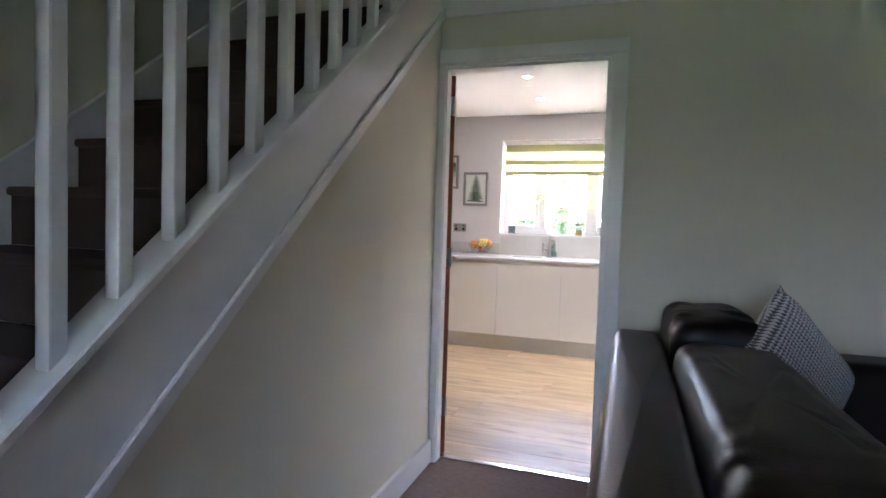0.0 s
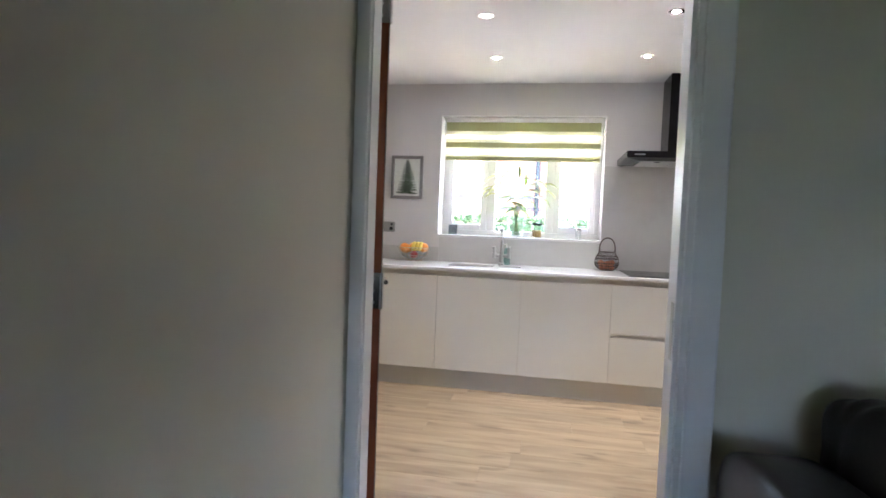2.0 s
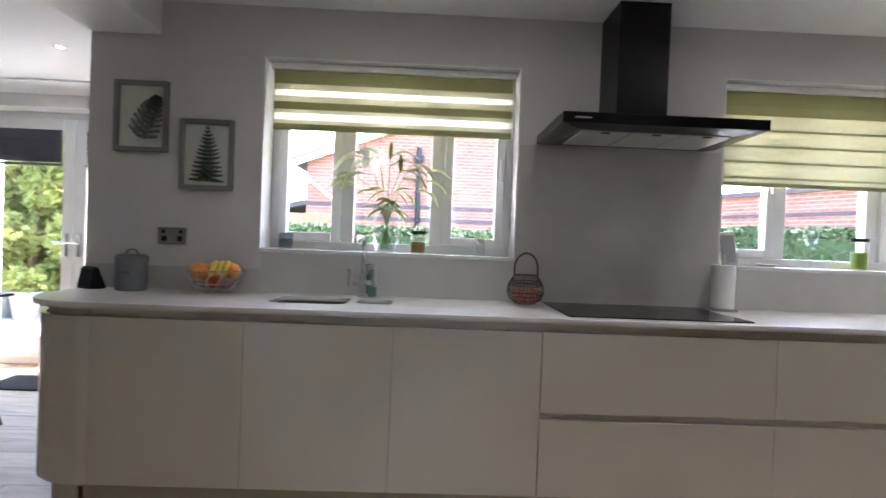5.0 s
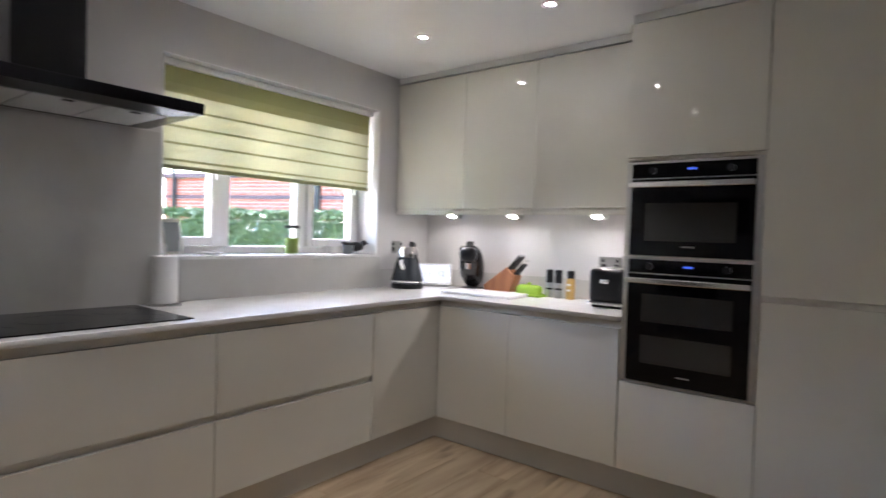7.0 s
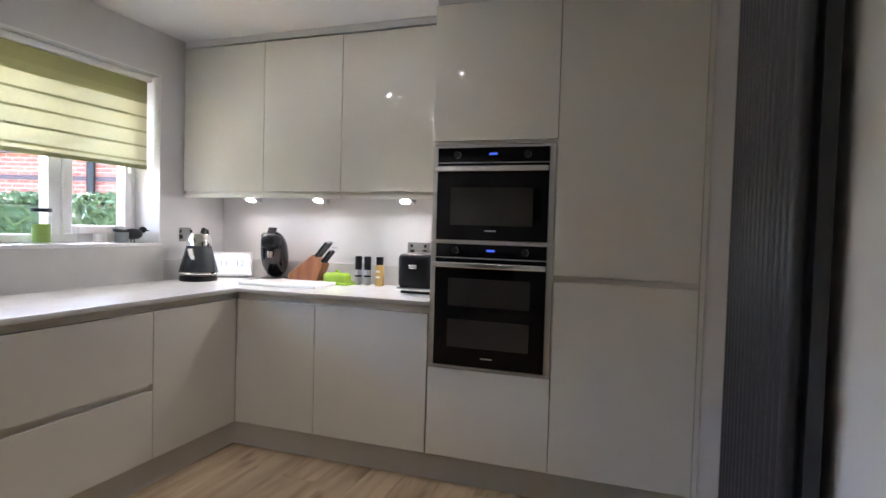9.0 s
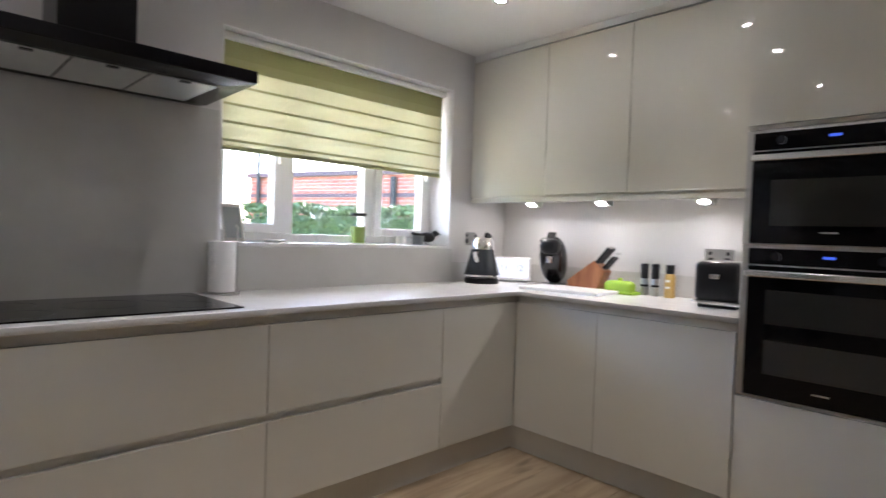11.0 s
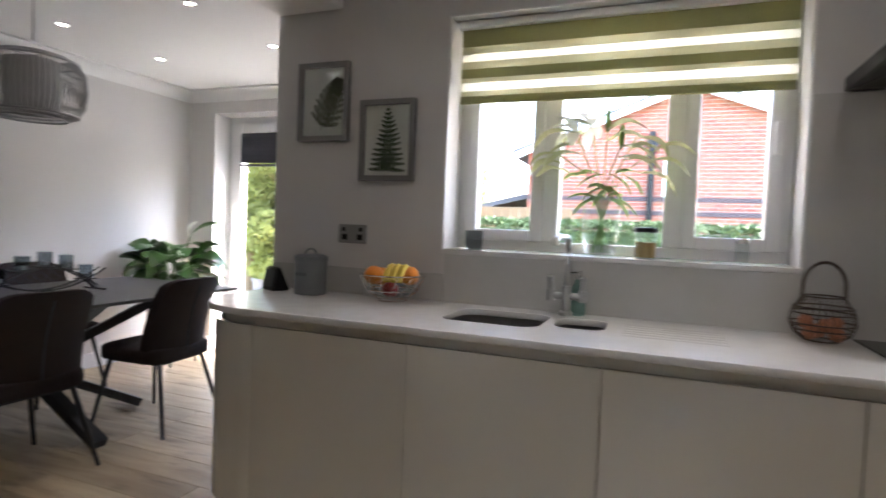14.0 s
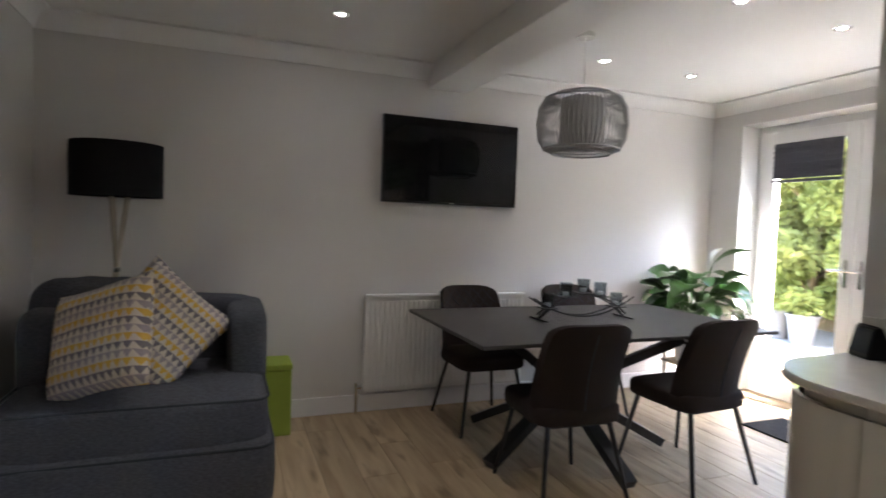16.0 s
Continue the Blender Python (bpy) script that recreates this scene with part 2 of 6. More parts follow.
LILY_LEAF = cloth_mat("lily_leaf", (0.22, 0.36, 0.09), 0.5)
PETAL = cloth_mat("white_petal", (0.82, 0.82, 0.74), 0.5)
STEM = mat("green_stem", (0.18, 0.34, 0.09), 0.5, var=0.2, bump=0)
OLIVE = cloth_mat("olive_blind", (0.43, 0.425, 0.255), 0.5)
OLIVE_DK = cloth_mat("olive_blind_double", (0.385, 0.385, 0.22), 0.45)
SHEER = cloth_mat("sheer_blind", (0.93, 0.93, 0.86), 0.9)
SAGE = cloth_mat("pale_olive_blind", (0.70, 0.69, 0.54), 0.6)
PLEAT = cloth_mat("grey_pleat", (0.11, 0.11, 0.13), 0.15)
GLASS = glass_mat("window_glass")
CLEAR = glass_mat("clear_glass", (0.96, 0.975, 0.97), 0.03)
SMOKE = glass_mat("smoked_glass", (0.72, 0.76, 0.78), 0.05)
ORANGE = mat("orange_peel", (0.85, 0.30, 0.03), 0.45, var=0.1, bump=0.2, bscale=200)
YELLOW = mat("banana_peel", (0.80, 0.60, 0.08), 0.45, var=0.15, bump=0.03)
RED = mat("red_apple", (0.45, 0.04, 0.03), 0.3, var=0.3, bump=0)
EGG = mat("brown_egg", (0.55, 0.22, 0.12), 0.5, var=0.12, bump=0.03)
WIRE = mat("bronze_wire", (0.10, 0.075, 0.06), 0.4, 0.8, var=0.1, bump=0)
GREY_TIN = mat("grey_tin", (0.20, 0.215, 0.225), 0.45, var=0.08, bump=0.03)
GREEN_DISH = mat("lime_ceramic", (0.36, 0.58, 0.06), 0.2, var=0.08, bump=0)
LIME_BOX = mat("lime_fabric", (0.32, 0.42, 0.06), 0.85, var=0.12, bump=0.3, bscale=300)
WHITE_PLASTIC = mat("white_plastic", (0.80, 0.80, 0.80), 0.3, var=0.03, bump=0)
PAPER = mat("paper", (0.85, 0.85, 0.84), 0.9, var=0.03, bump=0.15, bscale=120)
SCREEN = mat("tablet_screen", (0.26, 0.27, 0.29), 0.15, var=0.02, bump=0, emit=(0.8, 0.85, 0.95), glow=0.04)
INK = mat("grey_ink", (0.12, 0.13, 0.15), 0.5, var=0, bump=0)
BLUE_LED = mat("blue_display", (0.0, 0.0, 0.02), 0.3, var=0, bump=0, emit=(0.1, 0.2, 1.0), glow=0.03)
LAMP_ON = mat("lamp_glow", (1, 1, 1), 0.4, var=0, bump=0, emit=(1.0, 0.93, 0.82), glow=9.0)
FRAME_GREY = mat("grey_wood_frame", (0.23, 0.225, 0.22), 0.55, var=0.15, scale=12, bump=0.1)
MOUNT = mat("off_white_mount", (0.74, 0.73, 0.69), 0.7, var=0.03, bump=0.05)
FERN = mat("pressed_fern", (0.035, 0.06, 0.022), 0.8, var=0.35, scale=25, bump=0.1)
FERN_B = mat("pressed_fern_pale", (0.075, 0.085, 0.035), 0.8, var=0.45, scale=30, bump=0.1)
SHADE_BLACK = mat("black_shade", (0.006, 0.0055, 0.007), 0.9, var=0.15, bump=0.2, bscale=250, spec=0.2)
SHADE_GREY = mat("grey_wire_shade", (0.36, 0.36, 0.37), 0.5, var=0.1, bump=0)
SHADE_IN = cloth_mat("inner_shade", (0.60, 0.60, 0.60), 0.3)
OAK_PALE = wood_mat("pale_wood", (0.50, 0.45, 0.38), (0.38, 0.33, 0.27), 0.5, grain=(10, 10, 1), per_piece=0.05, knots=False)
TERRA = mat("planter", (0.25, 0.22, 0.20), 0.7, var=0.12)
FENCE = mat("fence_wood", (0.30, 0.19, 0.10), 0.85, var=0.25, scale=6)
TRI_CLOTH = tri_mat("triangle_weave", 29.0, ((0.16, 0.145, 0.165), (0.58, 0.36, 0.06), (0.30, 0.265, 0.285), (0.56, 0.50, 0.41)))
WAVE_CLOTH = tri_mat("white_black_weave", 75.0, ((0.13, 0.13, 0.15), (0.16, 0.16, 0.18), (0.10, 0.10, 0.12), (0.68, 0.68, 0.72)))
SMOOTHIE = mat("green_drink", (0.33, 0.46, 0.08), 0.4, var=0.1, bump=0)
LABEL_TAN = mat("tan_label", (0.50, 0.33, 0.10), 0.5, var=0.15, bump=0)
SILVER_GREY = mat("grey_paint_metal", (0.30, 0.295, 0.28), 0.35, 0.5, var=0.05, bump=0)
THROW = tri_mat("grey_throw", 30.0, ((0.30, 0.28, 0.28), (0.42, 0.40, 0.38), (0.25, 0.23, 0.23), (0.46, 0.44, 0.42)))


# ---- mesh helpers ----
def box(bm, x0, x1, y0, y1, z0, z1, bevel=0.0, seg=2):
    r = bmesh.ops.create_cube(bm, size=1.0)["verts"]
    bmesh.ops.scale(bm, vec=(x1 - x0, y1 - y0, z1 - z0), verts=r)
    bmesh.ops.translate(bm, vec=((x0 + x1) / 2, (y0 + y1) / 2, (z0 + z1) / 2), verts=r)
    if bevel:
        es = list({e for v in r for e in v.link_edges})
        bmesh.ops.bevel(bm, geom=es, offset=bevel, segments=seg, profile=0.6, affect="EDGES")
    return bm


def B(*a, **k):
    return box(bmesh.new(), *a, **k)


def rod(bm, a, b, r, seg=10, r2=None):
    a, b = Vector(a), Vector(b)
    m = Matrix.Translation((a + b) / 2) @ (b - a).to_track_quat("Z", "Y").to_matrix().to_4x4()
    bmesh.ops.create_cone(bm, cap_ends=True, segments=seg, radius1=r, radius2=r if r2 is None else r2, depth=(b - a).length, matrix=m)
    return bm


def bar(bm, a, b, w, t):
    """A square bar from a to b."""
    a, b = Vector(a), Vector(b)
    m = Matrix.Translation((a + b) / 2) @ (b - a).to_track_quat("Z", "Y").to_matrix().to_4x4() @ Matrix.Diagonal((w, t, (b - a).length, 1))
    bmesh.ops.create_cube(bm, size=1.0, matrix=m)
    return bm


def turned(bm, prof, seg=24, centre=(0, 0, 0)):
    """A body of revolution from (radius, height) pairs."""
    cx, cy, cz = centre
    rings = [[bm.verts.new((cx + r * math.cos(2 * math.pi * i / seg), cy + r * math.sin(2 * math.pi * i / seg), cz + z)) for i in range(seg)] for r, z in prof]
    for p, q in zip(rings, rings[1:]):
        for i in range(seg):
            bm.faces.new((p[i], p[(i + 1) % seg], q[(i + 1) % seg], q[i]))
    if prof[0][0] > 1e-5:
        bm.faces.new(rings[0][::-1])
    if prof[-1][0] > 1e-5:
        bm.faces.new(rings[-1])
    return bm


def loft_wire(bm, pts, r, seg=6, closed=False):
    pts = [Vector(p) for p in pts]
    n = len(pts)
    rings = []
    for i, p in enumerate(pts):
        a = pts[(i - 1) % n] if (closed or i) else p
        b = pts[(i + 1) % n] if (closed or i < n - 1) else p
        q = (b - a).to_track_quat("Z", "Y")
        rings.append([bm.verts.new(p + q @ Vector((r * math.cos(2 * math.pi * k / seg), r * math.sin(2 * math.pi * k / seg), 0))) for k in range(seg)])
    for i in range(n if closed else n - 1):
        p, q = rings[i], rings[(i + 1) % n]
        for k in range(seg):
            bm.faces.new((p[k], p[(k + 1) % seg], q[(k + 1) % seg], q[k]))
    return bm


def soft(bm, w, d, h, centre=(0, 0, 0), e=0.35, nu=40, nv=22, wrinkle=0.0, wscale=6.0, squash=None):
    """A stuffed block: a superellipsoid with soft edges and creases."""
    cx, cy, cz = centre

    def pw(v):
        return math.copysign(abs(v) ** e, v)
    rings = []
    for j in range(nv + 1):
        b = -math.pi / 2 + math.pi * j / nv
        row = []
        for i in range(nu):
            a = 2 * math.pi * i / nu
            p = Vector((w / 2 * pw(math.cos(b)) * pw(math.cos(a)), d / 2 * pw(math.cos(b)) * pw(math.sin(a)), h / 2 * pw(math.sin(b))))
            if wrinkle:
                p += p.normalized() * wrinkle * noise.noise(Vector((p.x * wscale, p.y * wscale * 2.2, p.z * wscale)) + Vector((cx, cy, cz)) * 3)
            if squash:
                p = squash(p)
            row.append(bm.verts.new(p + Vector(centre)))
        rings.append(row)
    for p, q in zip(rings, rings[1:]):
        for i in range(nu):
            bm.faces.new((p[i], p[(i + 1) % nu], q[(i + 1) % nu], q[i]))
    bmesh.ops.remove_doubles(bm, verts=bm.verts, dist=1e-5)
    return bm


def pillow(bm, w, h, t, n=18):
    """A scatter cushion in its xy plane, with pulled-out corners."""
    for s in (1, -1):
        g = {}
        for i in range(n + 1):
            for j in range(n + 1):
                u, v = 2 * i / n - 1, 2 * j / n - 1
                pinch = 1 - 0.09 * (1 - u * u * v * v) * max(abs(u), abs(v)) ** 3
                z = s * t / 2 * ((1 - u ** 4) * (1 - v ** 4)) ** 0.55 * (1 + 0.12 * noise.noise(Vector((u * 2, v * 2, s))))
                g[i, j] = bm.verts.new((u * w / 2 * pinch, v * h / 2 * pinch, z))
        for i in range(n):
            for j in range(n):
                f = (g[i, j], g[i + 1, j], g[i + 1, j + 1], g[i, j + 1])
                bm.faces.new(f if s > 0 else f[::-1])
    bmesh.ops.remove_doubles(bm, verts=bm.verts, dist=1e-5)
    return bm


def blade(bm, base, tip, width, droop=0.1, n=7, roll=0.0, fold=0.25):
    """One leaf from base to tip, folded along its midrib and bent down."""
    base, tip = Vector(base), Vector(tip)
    d = tip - base
    side = d.cross(Vector((0, 0, 1)))
    side = side.normalized() if side.length > 1e-4 else Vector((1, 0, 0))
    side = Matrix.Rotation(roll, 3, d.normalized()) @ side
    up = side.cross(d).normalized()
    rows = []
    for i in range(n + 1):
        t = i / n
        wdt = width / 2 * (math.sin(math.pi * min(1, t * 0.92 + 0.05)) ** 0.8)
        c = base + d * t + up * (droop * math.sin(math.pi * t) * d.length)
        rows.append([bm.verts.new(c - side * wdt + up * wdt * fold), bm.verts.new(c), bm.verts.new(c + side * wdt + up * wdt * fold)])
    for p, q in zip(rows, rows[1:]):
        bm.faces.new((p[0], p[1], q[1], q[0])), bm.faces.new((p[1], p[2], q[2], q[1]))
    return bm


def part(name, bm, material, parent=None, label="", smooth=None, m=None):
    me = bpy.data.meshes.new(name)
    bmesh.ops.recalc_face_normals(bm, faces=bm.faces)
    bm.to_mesh(me)
    bm.free()
    me.materials.append(material)
    if smooth:
        for p in me.polygons:
            p.use_smooth = True
        me.set_sharp_from_angle(angle=radians(smooth))
    ob = new(name, me)
    if parent:
        ob.parent = parent
    if m is not None:
        ob.matrix_basis = m
    return tagged(ob, label)


def thing(name, label, category, m=None, group="", kind=""):
    ob = new(name)
    ob.empty_display_size = 0.1
    if m is not None:
        ob.matrix_basis = m
    return tagged(ob, label, category, group, kind)


def struct(name, bm, material, label="", category="", smooth=None):
    return tagged(part(name, bm, material, None, "", smooth), label, category, "", "structure")


def flat_shape(name, outlines, z0, z1, material, bevel=0.0):
    """A flat slab with holes, from closed outlines."""
    cu = bpy.data.curves.new(name, "CURVE")
    cu.dimensions, cu.fill_mode = "2D", "BOTH"
    cu.extrude, cu.bevel_depth, cu.bevel_resolution = (z1 - z0) / 2 - bevel, bevel, 1
    for pts in outlines:
        s = cu.splines.new("POLY")
        s.points.add(len(pts) - 1)
        for q, p in zip(s.points, pts):
            q.co = (p[0], p[1], 0, 1)
        s.use_cyclic_u = True
    tmp = new(name + "_outline", cu)
    me = bpy.data.meshes.new_from_object(tmp.evaluated_get(bpy.context.evaluated_depsgraph_get()))
    bpy.data.objects.remove(tmp)
    bpy.data.curves.remove(cu)
    me.materials.clear()
    me.materials.append(material)
    me.transform(Matrix.Translation((0, 0, (z0 + z1) / 2)))
    me.name = name
    return new(name, me)


def arc(cx, cy, r, a0, a1, n=10):
    return [(cx + r * math.cos(radians(a0 + (a1 - a0) * i / n)), cy + r * math.sin(radians(a0 + (a1 - a0) * i / n))) for i in range(n + 1)]


def round_rect(x0, x1, y0, y1, r, n=6):
    return arc(x1 - r, y0 + r, r, -90, 0, n) + arc(x1 - r, y1 - r, r, 0, 90, n) + arc(x0 + r, y1 - r, r, 90, 180, n) + arc(x0 + r, y0 + r, r, 180, 270, n)

# ---- structure ----
ZC, ZL = 2.405, 2.34            # ceilings: kitchen diner, lounge
YW, XE, XT, YS, YD = 7.0, 3.15, -4.66, 3.85, 8.8

# kitchen north wall with two window openings
W1, W2, SILL, HEAD = (-1.35, 0.003), (1.10, 2.60), 1.14, 2.143
bm = bmesh.new()
for a, b in ((-2.245, W1[0]), (W1[1], W2[0]), (W2[1], XE + 0.3)):
    box(bm, a, b, YW, YW + 0.3, 0, 2.6)
for w in (W1, W2):
    box(bm, w[0], w[1], YW, YW + 0.3, 0, SILL - 0.02), box(bm, w[0], w[1], YW, YW + 0.3, HEAD, 2.6)
struct("wall_north", bm, GREY_WALL, "pale grey painted plaster wall with two windows", "wall")
struct("wall_east", B(XE, XE + 0.3, YS - 0.14, YW, 0, 2.6), GREY_WALL, "pale grey painted plaster wall behind the tall units", "wall")
struct("wall_west", B(XT - 0.3, XT, YS - 0.3, YD + 0.3, 0, 2.6), GREY_WALL, "plain pale grey wall behind the television", "wall")
struct("wall_extension", B(-2.245, -1.95, YW + 0.3, YD + 0.3, 0, 2.6), GREY_WALL, "pale grey return wall of the dining end", "wall")
# dining wall with the garden door
DX0, DX1, DZ = -4.36, -2.72, 2.2
bm = B(XT, DX0, YD, YD + 0.3, 0, 2.6)
box(bm, DX1, -2.245, YD, YD + 0.3, 0, 2.6), box(bm, DX0, DX1, YD, YD + 0.3, DZ, 2.6)
struct("wall_dining", bm, GREY_WALL, "pale grey wall round the garden door", "wall")
# wall between lounge and kitchen, two leaves so that each side has its own paint
OX0, OX1, OZ = -0.928, -0.076, 2.03
for nm, y0, y1, mt, lb in (("wall_middle_kitchen", 3.78, YS, GREY_WALL, "pale grey kitchen side of the dividing wall"), ("wall_middle_lounge", 3.71, 3.78, CREAM_WALL, "cream painted lounge wall with a doorway")):
    ox = OX0 - 0.057 if y0 > 3.75 else OX0
    bm = B(XT if y0 > 3.75 else -1.9, ox, y0, y1, 0, 4.2 if y0 < 3.75 else 2.6)
    box(bm, OX1, 4.2, y0, y1, 0, 2.6), box(bm, ox, OX1, y0, y1, OZ, 2.6)
    struct(nm, bm, mt, lb, "wall")
# ceilings
struct("ceiling_kitchen", B(XT, XE, YS, YD, ZC, ZC + 0.15), CEIL, "smooth white ceiling with recessed downlights", "ceiling")
struct("ceiling_lounge", B(-0.93, 4.2, -2.6, 3.71, ZL, ZL + 0.25), CEIL, "white lounge ceiling", "ceiling")
struct("ceiling_stairwell", B(-1.9, -0.93, -2.6, 3.71, 4.2, 4.3), CEIL, "white ceiling over the stairs", "ceiling")
# boxed beams
struct("beam_dining", B(XT, -2.245, 6.16, 6.45, 2.25, ZC + 0.01, bevel=0.006), CEIL, "white boxed beam across the ceiling", "beam")
struct("beam_kitchen", B(-2.245, -1.88, YS, YW, 2.225, ZC + 0.01, bevel=0.02, seg=3), CEIL, "white boxed beam beside the dining end", "beam")


def coving(name, x0, y0, x1, y1, nx, ny, z, mt=CEIL, s=0.1):
    """A concave cornice along a wall; (nx, ny) points into the room."""
    bm = bmesh.new()
    prof = [(0, 0), (s * 0.12, 0)] + [(s * 0.12 + s * 0.8 * (1 - math.cos(radians(a))), s * 0.85 * math.sin(radians(a))) for a in (20, 40, 60, 80, 90)] + [(s, s * 0.85), (s, s), (0, s)]
    ends = []
    for x, y in ((x0, y0), (x1, y1)):
        ends.append([bm.verts.new((x + nx * p, y + ny * p, z - s + q)) for p, q in prof])
    k = len(prof)
    for i in range(k):
        bm.faces.new((ends[0][i], ends[0][(i + 1) % k], ends[1][(i + 1) % k], ends[1][i]))
    bm.faces.new(ends[0]), bm.faces.new(ends[1][::-1])
    struct(name, bm, mt, "white plaster coving along the ceiling", "coving", smooth=35)


coving("coving_west_1", XT, YS, XT, 6.16, 1, 0, ZC)
coving("coving_west_2", XT, 6.45, XT, YD, 1, 0, ZC)
coving("coving_dining", XT, YD, -2.245, YD, 0, -1, ZC)
coving("coving_south", XT, YS, -2.245, YS, 0, 1, ZC)
coving("coving_lounge", -0.93, 3.71, 4.2, 3.71, 0, -1, ZL)


def skirting(name, x0, x1, y0, y1, mt=GLOSS_WHITE, h=0.12):
    struct(name, B(x0, x1, y0, y1, 0.0, h, bevel=0.005), mt, "white painted skirting board", "skirting")


skirting("baseboard_west", XT, XT + 0.018, YS, YD)
skirting("baseboard_dining", XT + 0.018, DX0, YD - 0.018, YD)
skirting("baseboard_pier", -2.263, -2.245, YW, YD)
skirting("baseboard_south", XT + 0.018, OX0 - 0.08, YS, YS + 0.018)
skirting("baseboard_south_2", OX1 + 0.08, 2.5, YS, YS + 0.018)
skirting("baseboard_lounge", OX1 + 0.08, 4.2, 3.692, 3.71)
skirting("baseboard_stair", -0.93, -0.91, -1.0, 3.71)

# lounge shell
struct("wall_lounge_east", B(4.2, 4.4, -2.6, 3.85, 0, 2.6), CREAM_WALL, "cream painted lounge wall", "wall")
# unseen south wall; its opening is placed to let daylight graze the stairs
bm = B(-1.9, -0.6, -2.8, -2.6, 0, 4.2)
box(bm, 0.3, 4.2, -2.8, -2.6, 0, 2.6), box(bm, -0.6, 0.3, -2.8, -2.6, 0, 0.9), box(bm, -0.6, 0.3, -2.8, -2.6, 2.05, 2.6)
struct("wall_lounge_south", bm, CREAM_WALL, "cream lounge wall with an unseen window placed for light", "wall")
struct("wall_stair", B(-2.1, -1.9, -2.8, 3.78, 0, 4.3), CREAM_WALL, "cream wall beside the stairs", "wall")
struct("wall_stair_upper", B(-1.9, -0.93, -2.8, -2.6, 4.2, 4.3), CREAM_WALL, "cream wall over the stairs", "wall")
struct("wall_landing", B(-0.93, -0.85, -2.6, 3.71, ZL + 0.25, 4.3), CREAM_WALL, "cream wall above the lounge ceiling", "wall")
struct("floor_lounge", B(-1.9, 4.2, -2.6, 3.80, -0.1, -0.004), CARPET, "brown cut-pile carpet", "floor")
struct("threshold", B(-0.9, OX1, 3.765, 3.80, -0.004, 0.006, bevel=0.002), CHROME, "metal threshold strip in the doorway", "threshold")

# door lining and architraves
bm = B(-0.928, -0.886, 3.70, 3.765, 0, 2.0, bevel=0.002)
box(bm, -0.985, -0.962, 3.766, 3.86, 0, 2.0), box(bm, -0.113, -0.076, 3.70, 3.86, 0, 2.0)
box(bm, -0.985, -0.076, 3.766, 3.86, 2.0, 2.03), box(bm, -0.928, -0.076, 3.70, 3.765, 2.0, 2.03)
box(bm, -0.124, -0.113, 3.72, 3.77, 0, 1.988), box(bm, -0.886, -0.113, 3.72, 3.764, 1.988, 2.0)
struct("trim_door_lining", bm, GLOSS_WHITE, "white gloss door lining with stops", "door frame")
for nm, y0, y1, a in (("trim_architrave_lounge", 3.688, 3.71, -0.9285), ("trim_architrave_kitchen", YS, YS + 0.02, -1.03)):
    bm = B(a, -0.891 if y0 < 3.7 else -0.968, y0, y1, 0, 2.012, bevel=0.004)
    box(bm, -0.098, -0.032, y0, y1, 0, 2.012, bevel=0.006), box(bm, a, -0.032, y0, y1, 2.013, 2.078, bevel=0.006)
    struct(nm, bm, GLOSS_WHITE, "white gloss architrave round the doorway", "architrave")
part("strike_plate", B(-0.1255, -0.124, 3.735, 3.76, 0.93, 1.07), STEEL, bpy.data.objects["trim_door_lining"], "steel strike plate")

# door leaf, swung open into the kitchen past a right angle
leaf = thing("door_1", "open reddish wooden internal door with chrome handle", "door", pose(-0.898, 3.803, 0.006, 0, 0, 110), kind="structure")
part("leaf", B(0, 0.78, -0.02, 0.024, 0, 1.975, bevel=0.003), MAHOG, leaf)
part("lipping", B(0, 0.745, -0.0225, -0.02, 0.0, 1.975), OAK_PALE, leaf, "paler face veneer")
hd = part("handle_plate", B(0.66, 0.70, -0.031, -0.0225, 0.92, 1.06, bevel=0.003), CHROME, leaf)
bm = rod(bmesh.new(), (0.68, -0.031, 1.0), (0.68, -0.075, 1.0), 0.009)
rod(bm, (0.69, -0.072, 1.0), (0.57, -0.072, 1.0), 0.009)
part("lever", bm, CHROME, hd, smooth=40)
for z in (0.25, 1.04, 1.82):
    bm = B(-0.0035, -0.0005, -0.019, 0.016, z - 0.05, z + 0.05)
    rod(bm, (-0.004, -0.022, z - 0.05), (-0.004, -0.022, z + 0.05), 0.006)
    h_ = part("hinge", bm, CHROME, leaf, "chrome butt hinge")
    bm = bmesh.new()
    for dz in (-0.032, 0, 0.032):
        rod(bm, (-0.0055, 0.0, z + dz), (-0.0034, 0.0, z + dz), 0.004, 8)
    part("screw", bm, STEEL, h_)

# ---- stairs ----
SL = 0.81
def zt(y):
    return 1.45 + SL * (y - 2.4)
def zb(y):
    return 1.41 + 0.83 * (y - 2.7)
def slope(name, x0, x1, y0, y1, lo, hi, mt, label, cat):
    bm = bmesh.new()
    v = [[bm.verts.new(p) for p in ((x, y0, lo(y0)), (x, y1, lo(y1)), (x, y1, hi(y1)), (x, y0, hi(y0)))] for x in (x0, x1)]
    for i in range(4):
        bm.faces.new((v[0][i], v[0][(i + 1) % 4], v[1][(i + 1) % 4], v[1][i]))
    bm.faces.new(v[0][::-1]), bm.faces.new(v[1])
    bmesh.ops.bevel(bm, geom=list(bm.edges), offset=0.004, segments=1, affect="EDGES")
    return bm
bm = bmesh.new()
pts = [(0.0, 0.0), (3.71, 0.0), (3.71, zb(3.71) + 0.1), (1.0, max(0.0, zb(1.0)) + 0.1), (0.0, 0.1)]
